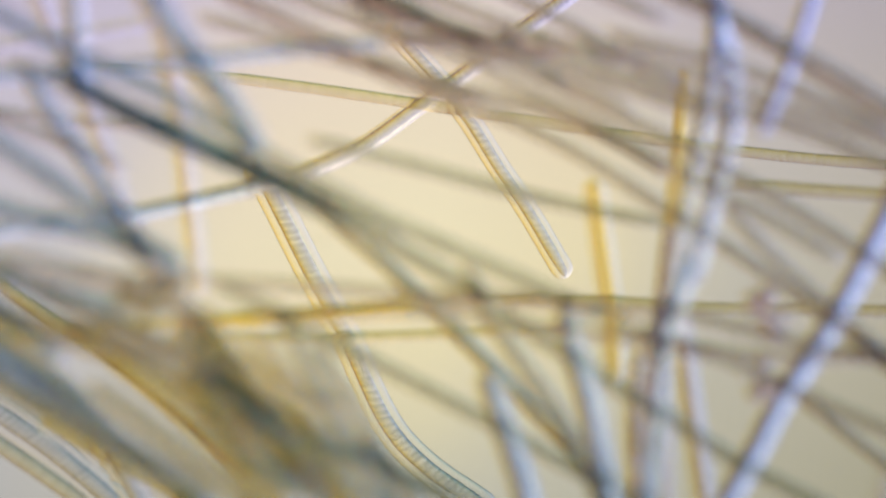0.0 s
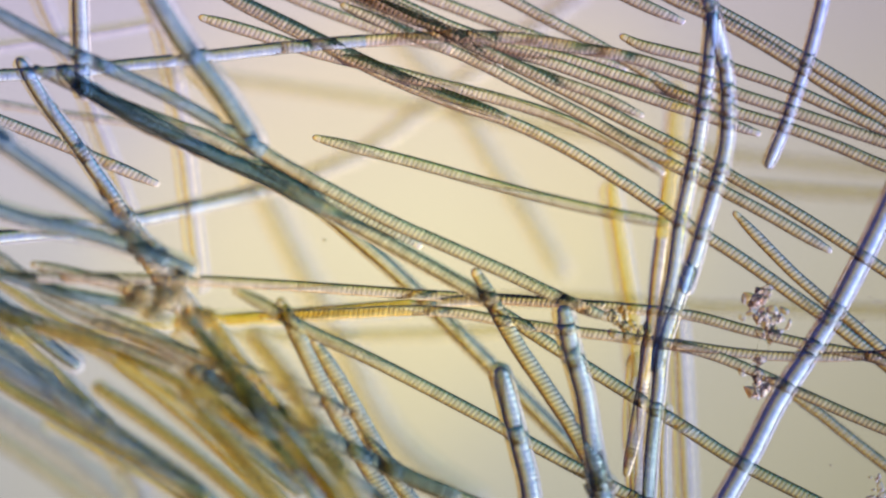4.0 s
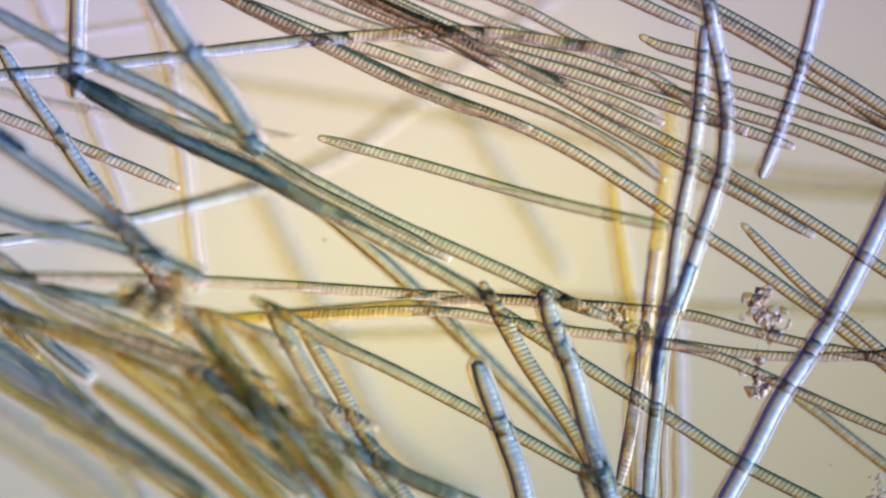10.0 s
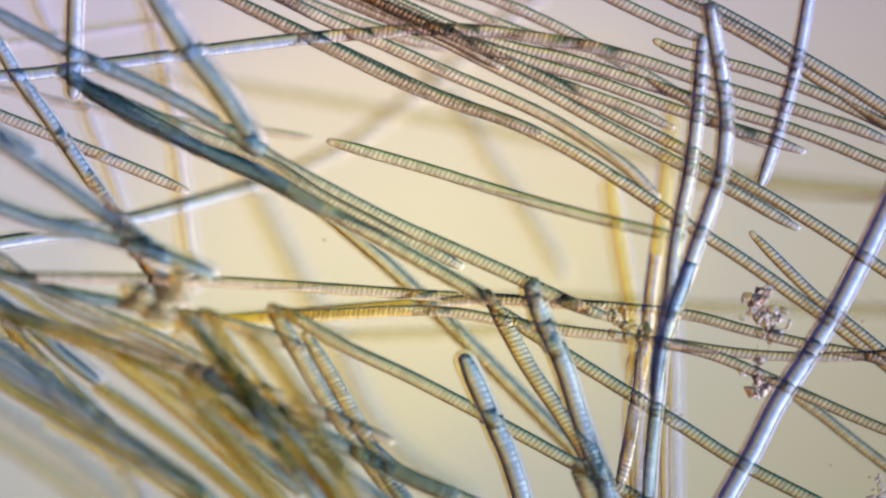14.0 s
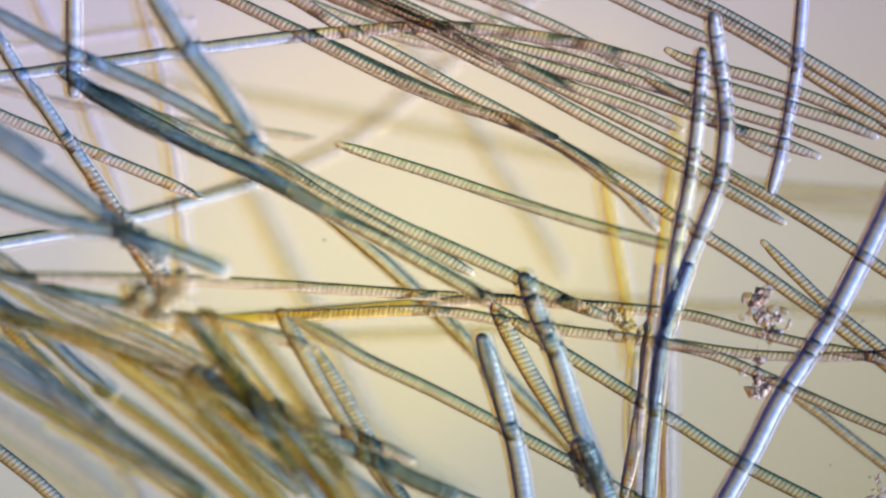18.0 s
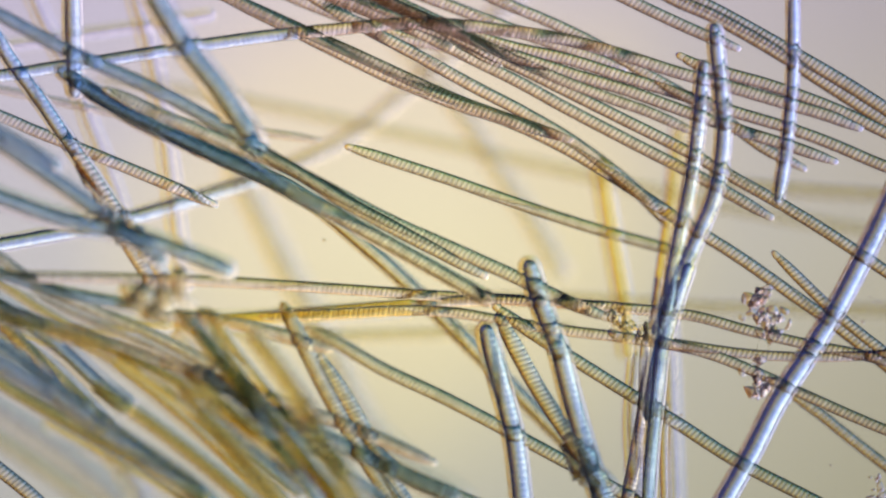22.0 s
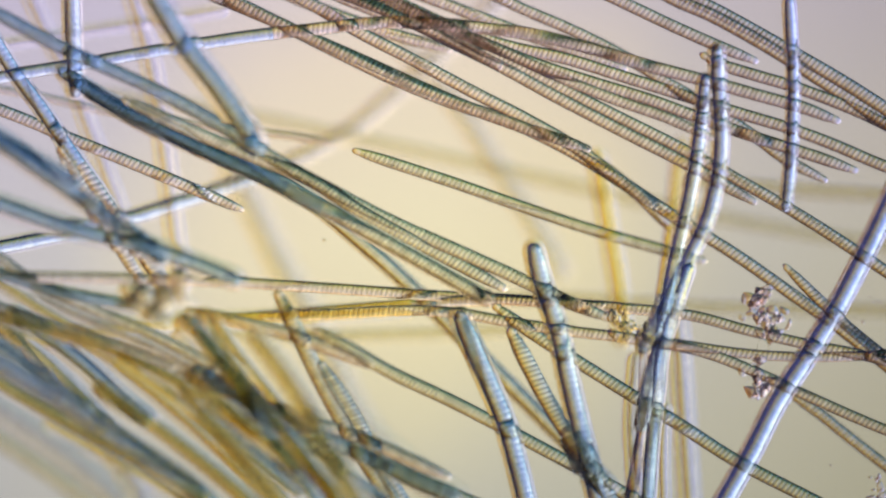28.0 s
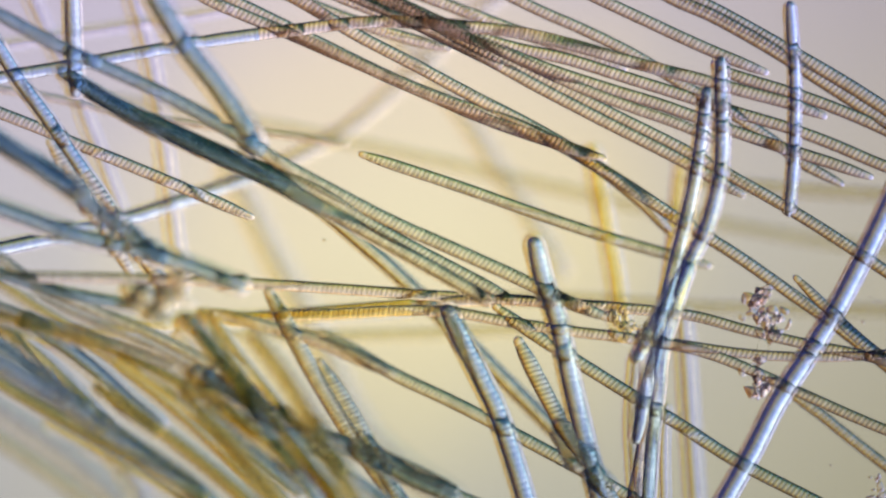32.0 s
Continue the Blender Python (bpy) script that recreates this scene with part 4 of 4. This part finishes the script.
filament("olive", (-63.8, -87.1, 32.0), [(59.6, -24.8, 0.0), (35.7, -14.3, 0.0), (14.7, -5.4, 0.0), (-15.2, 5.1, 0.0), (-39.1, 12.6, 0.0), (-81.0, 27.6, 0.0)], 7.2, rows=[(0, -113.72, -58.86, 0.89), (6, -103.3, -66.15, 0.83), (13, -91.14, -74.65, 0.76), (19, -74.18, -87.87, 0.3), (23, -63.75, -87.91, -0.02), (28, -58.03, -94.91, -0.33), (32, -54.14, -101.35, -0.58)])
filament("olive", (-79.0, -47.0, 30.0), [(41.9, -17.0, 0.0), (20.9, -8.1, 0.0), (-0.0, 0.0, 0.0), (-23.9, 6.0, 0.0), (-50.9, 12.6, 0.0)], 7.2, rows=[(0, -177.76, -15.02, 0), (3, -170.28, -18.61, 0), (6, -148.12, -26.83, 1), (10, -122.97, -35.64, 2), (20, -110.69, -40.0, 7), (23, -101.28, -40.88, 5), (28, -82.29, -44.78, 1), (32, -69.6, -47.52, -1.4)])
filament("dark", (-211.2, -20.5, 34.0), [(45.5, -9.1, 0.0), (12.6, -3.1, 0.0), (-11.4, 3.4, 0.0), (-35.3, 11.8, 0.0)], 6.0)
filament("moss", (-93.8, -74.4, 45.0), [(-28.4, 38.8, 0.0), (-16.5, 20.9, 0.0), (-0.0, -0.0, 0.0), (17.9, -20.9, 0.0), (38.8, -41.9, 0.0)], 4.5)
filament("moss", (-71.2, -86.9, 100.0), [(-26.7, 39.6, 0.0), (-7.3, 12.8, 0.0), (7.5, -14.0, 0.0), (28.4, -49.7, 0.0)], 7.8)
filament("olive", (-168.3, -46.0, 62.0), [(-44.8, 20.9, 0.0), (-23.9, 10.5, 0.0), (-0.0, 0.0, 0.0), (26.8, -11.9, 0.0), (49.2, -26.8, 0.0)], 6.0)
filament("olive", (-170.1, 9.1, 20), [(-19.8, 32.2, 0), (-12.3, 19.6, 0), (-3.3, 4.7, 0), (13.2, -20.8, 0), (22.2, -35.8, 0)], 7.2, rows=[(0, -158.1, -2.55, 0), (3, -161.1, 1.04, 0), (10, -165.59, 5.54, 0), (20, -170.08, 9.13, 0), (30, -185.66, 21.41, 0), (32, -188.05, 23.51, 0)])
filament("moss", (-190.9, -95.7, 44), [(-54.9, 31.9, 0), (-31.0, 17.0, 0), (-4.2, 2.1, 0), (28.6, -15.8, 0), (61.4, -35.2, 0)], 6.0)
filament("dark", (-188.6, -90.8, -58), [(-59.8, 43.5, 0), (-38.7, 30.8, 0), (-14.6, 12.7, 0), (12.6, -8.4, 0), (42.7, -32.5, 0), (57.8, -46.1, 0)], 6.6)
filament("pale", (-218.8, -115.0, -88), [(-30.2, 20.1, 0), (-0.0, 0.5, 0), (30.2, -20.7, 0)], 8.4)
filament("amber", (-162.8, -118.1, -60), [(-43.9, 24.6, 0), (-11.2, 6.7, 0), (18.6, -9.7, 0), (36.5, -21.6, 0)], 7.2)
filament("teal", (-215.6, -65.0, 46), [(-30.6, 20.5, 0), (-6.7, 5.5, 0), (11.2, -7.0, 0), (26.1, -19.0, 0)], 6.0)
filament("amber", (-210.7, -62.4, 30), [(-35.9, 28.3, 0), (-15.0, 15.4, 0), (0.0, 2.9, 0), (18.0, -15.1, 0), (32.9, -31.5, 0)], 4.8)
filament("amber", (-124.4, -97.5, 38), [(-44.3, 38.0, 0), (-20.3, 20.0, 0), (3.6, -0.9, 0), (24.5, -21.8, 0), (36.5, -35.3, 0)], 5.1)
filament("clear", (117.7, -110.3, -12), [(0.6, 25.0, 0), (-0.6, 2.5, 0), (0.0, -27.5, 0)], 4.2)
filament("sage", (72.3, -118.3, 23), [(-4.0, 10.8, 0), (-1.6, 4.2, 0), (1.3, -3.6, 0), (4.3, -11.4, 0)], 12.6, rows=[(0, 85.82, -134.92, 2), (3, 84.62, -133.12, 2), (6, 81.85, -129.07, 0), (10, 80.05, -127.88, 0), (14, 76.84, -124.73, 2), (17, 75.26, -115.9, 0), (19, 73.77, -114.1, 0), (21, 71.07, -112.31, 0), (25, 71.07, -108.11, 0), (28, 71.03, -107.29, 3), (32, 65.83, -103.62, 4)])

# ---- debris ----
debris((171.5, -33.6, 6.0), 21.0, 28.0, 44, "crystal", 24)
debris((168.6, -67.2, 8.0), 17.0, 24.0, 30, "crystal", 8)
debris((98.5, -41.5, 4.0), 13.0, 27.0, 30, "grain", 66)
debris((-149.1, -28.6, 60.0), 30.0, 38.0, 22, "grain", 80)
debris((230.4, -126.3, 2.0), 10.2, 16.2, 10, "crystal", -20)
debris((229.5, -27.3, 0.0), 4.2, 9.0, 4, "crystal", 70)
debris((214.8, -29.7, 0.0), 3.3, 3.3, 2, "crystal")
debris((223.2, -38.7, 0.0), 2.7, 2.7, 1, "crystal")
debris((118.1, 119.6, 9.0), 3.3, 2.7, 2, "crystal")
debris((204.4, -116.1, -4.0), 3.0, 3.0, 2, "grain")
debris((-62.8, 4.5, -18.0), 4.8, 3.0, 1, "grain")
debris((126.2, -89.1, 6.0), 4.8, 3.6, 3, "grain")
debris((-181.0, -16.8, 12.0), 6.0, 4.8, 3, "grain")


def motions():
    for thing, rows in MOVING:
        walk(thing, rows)


motions()
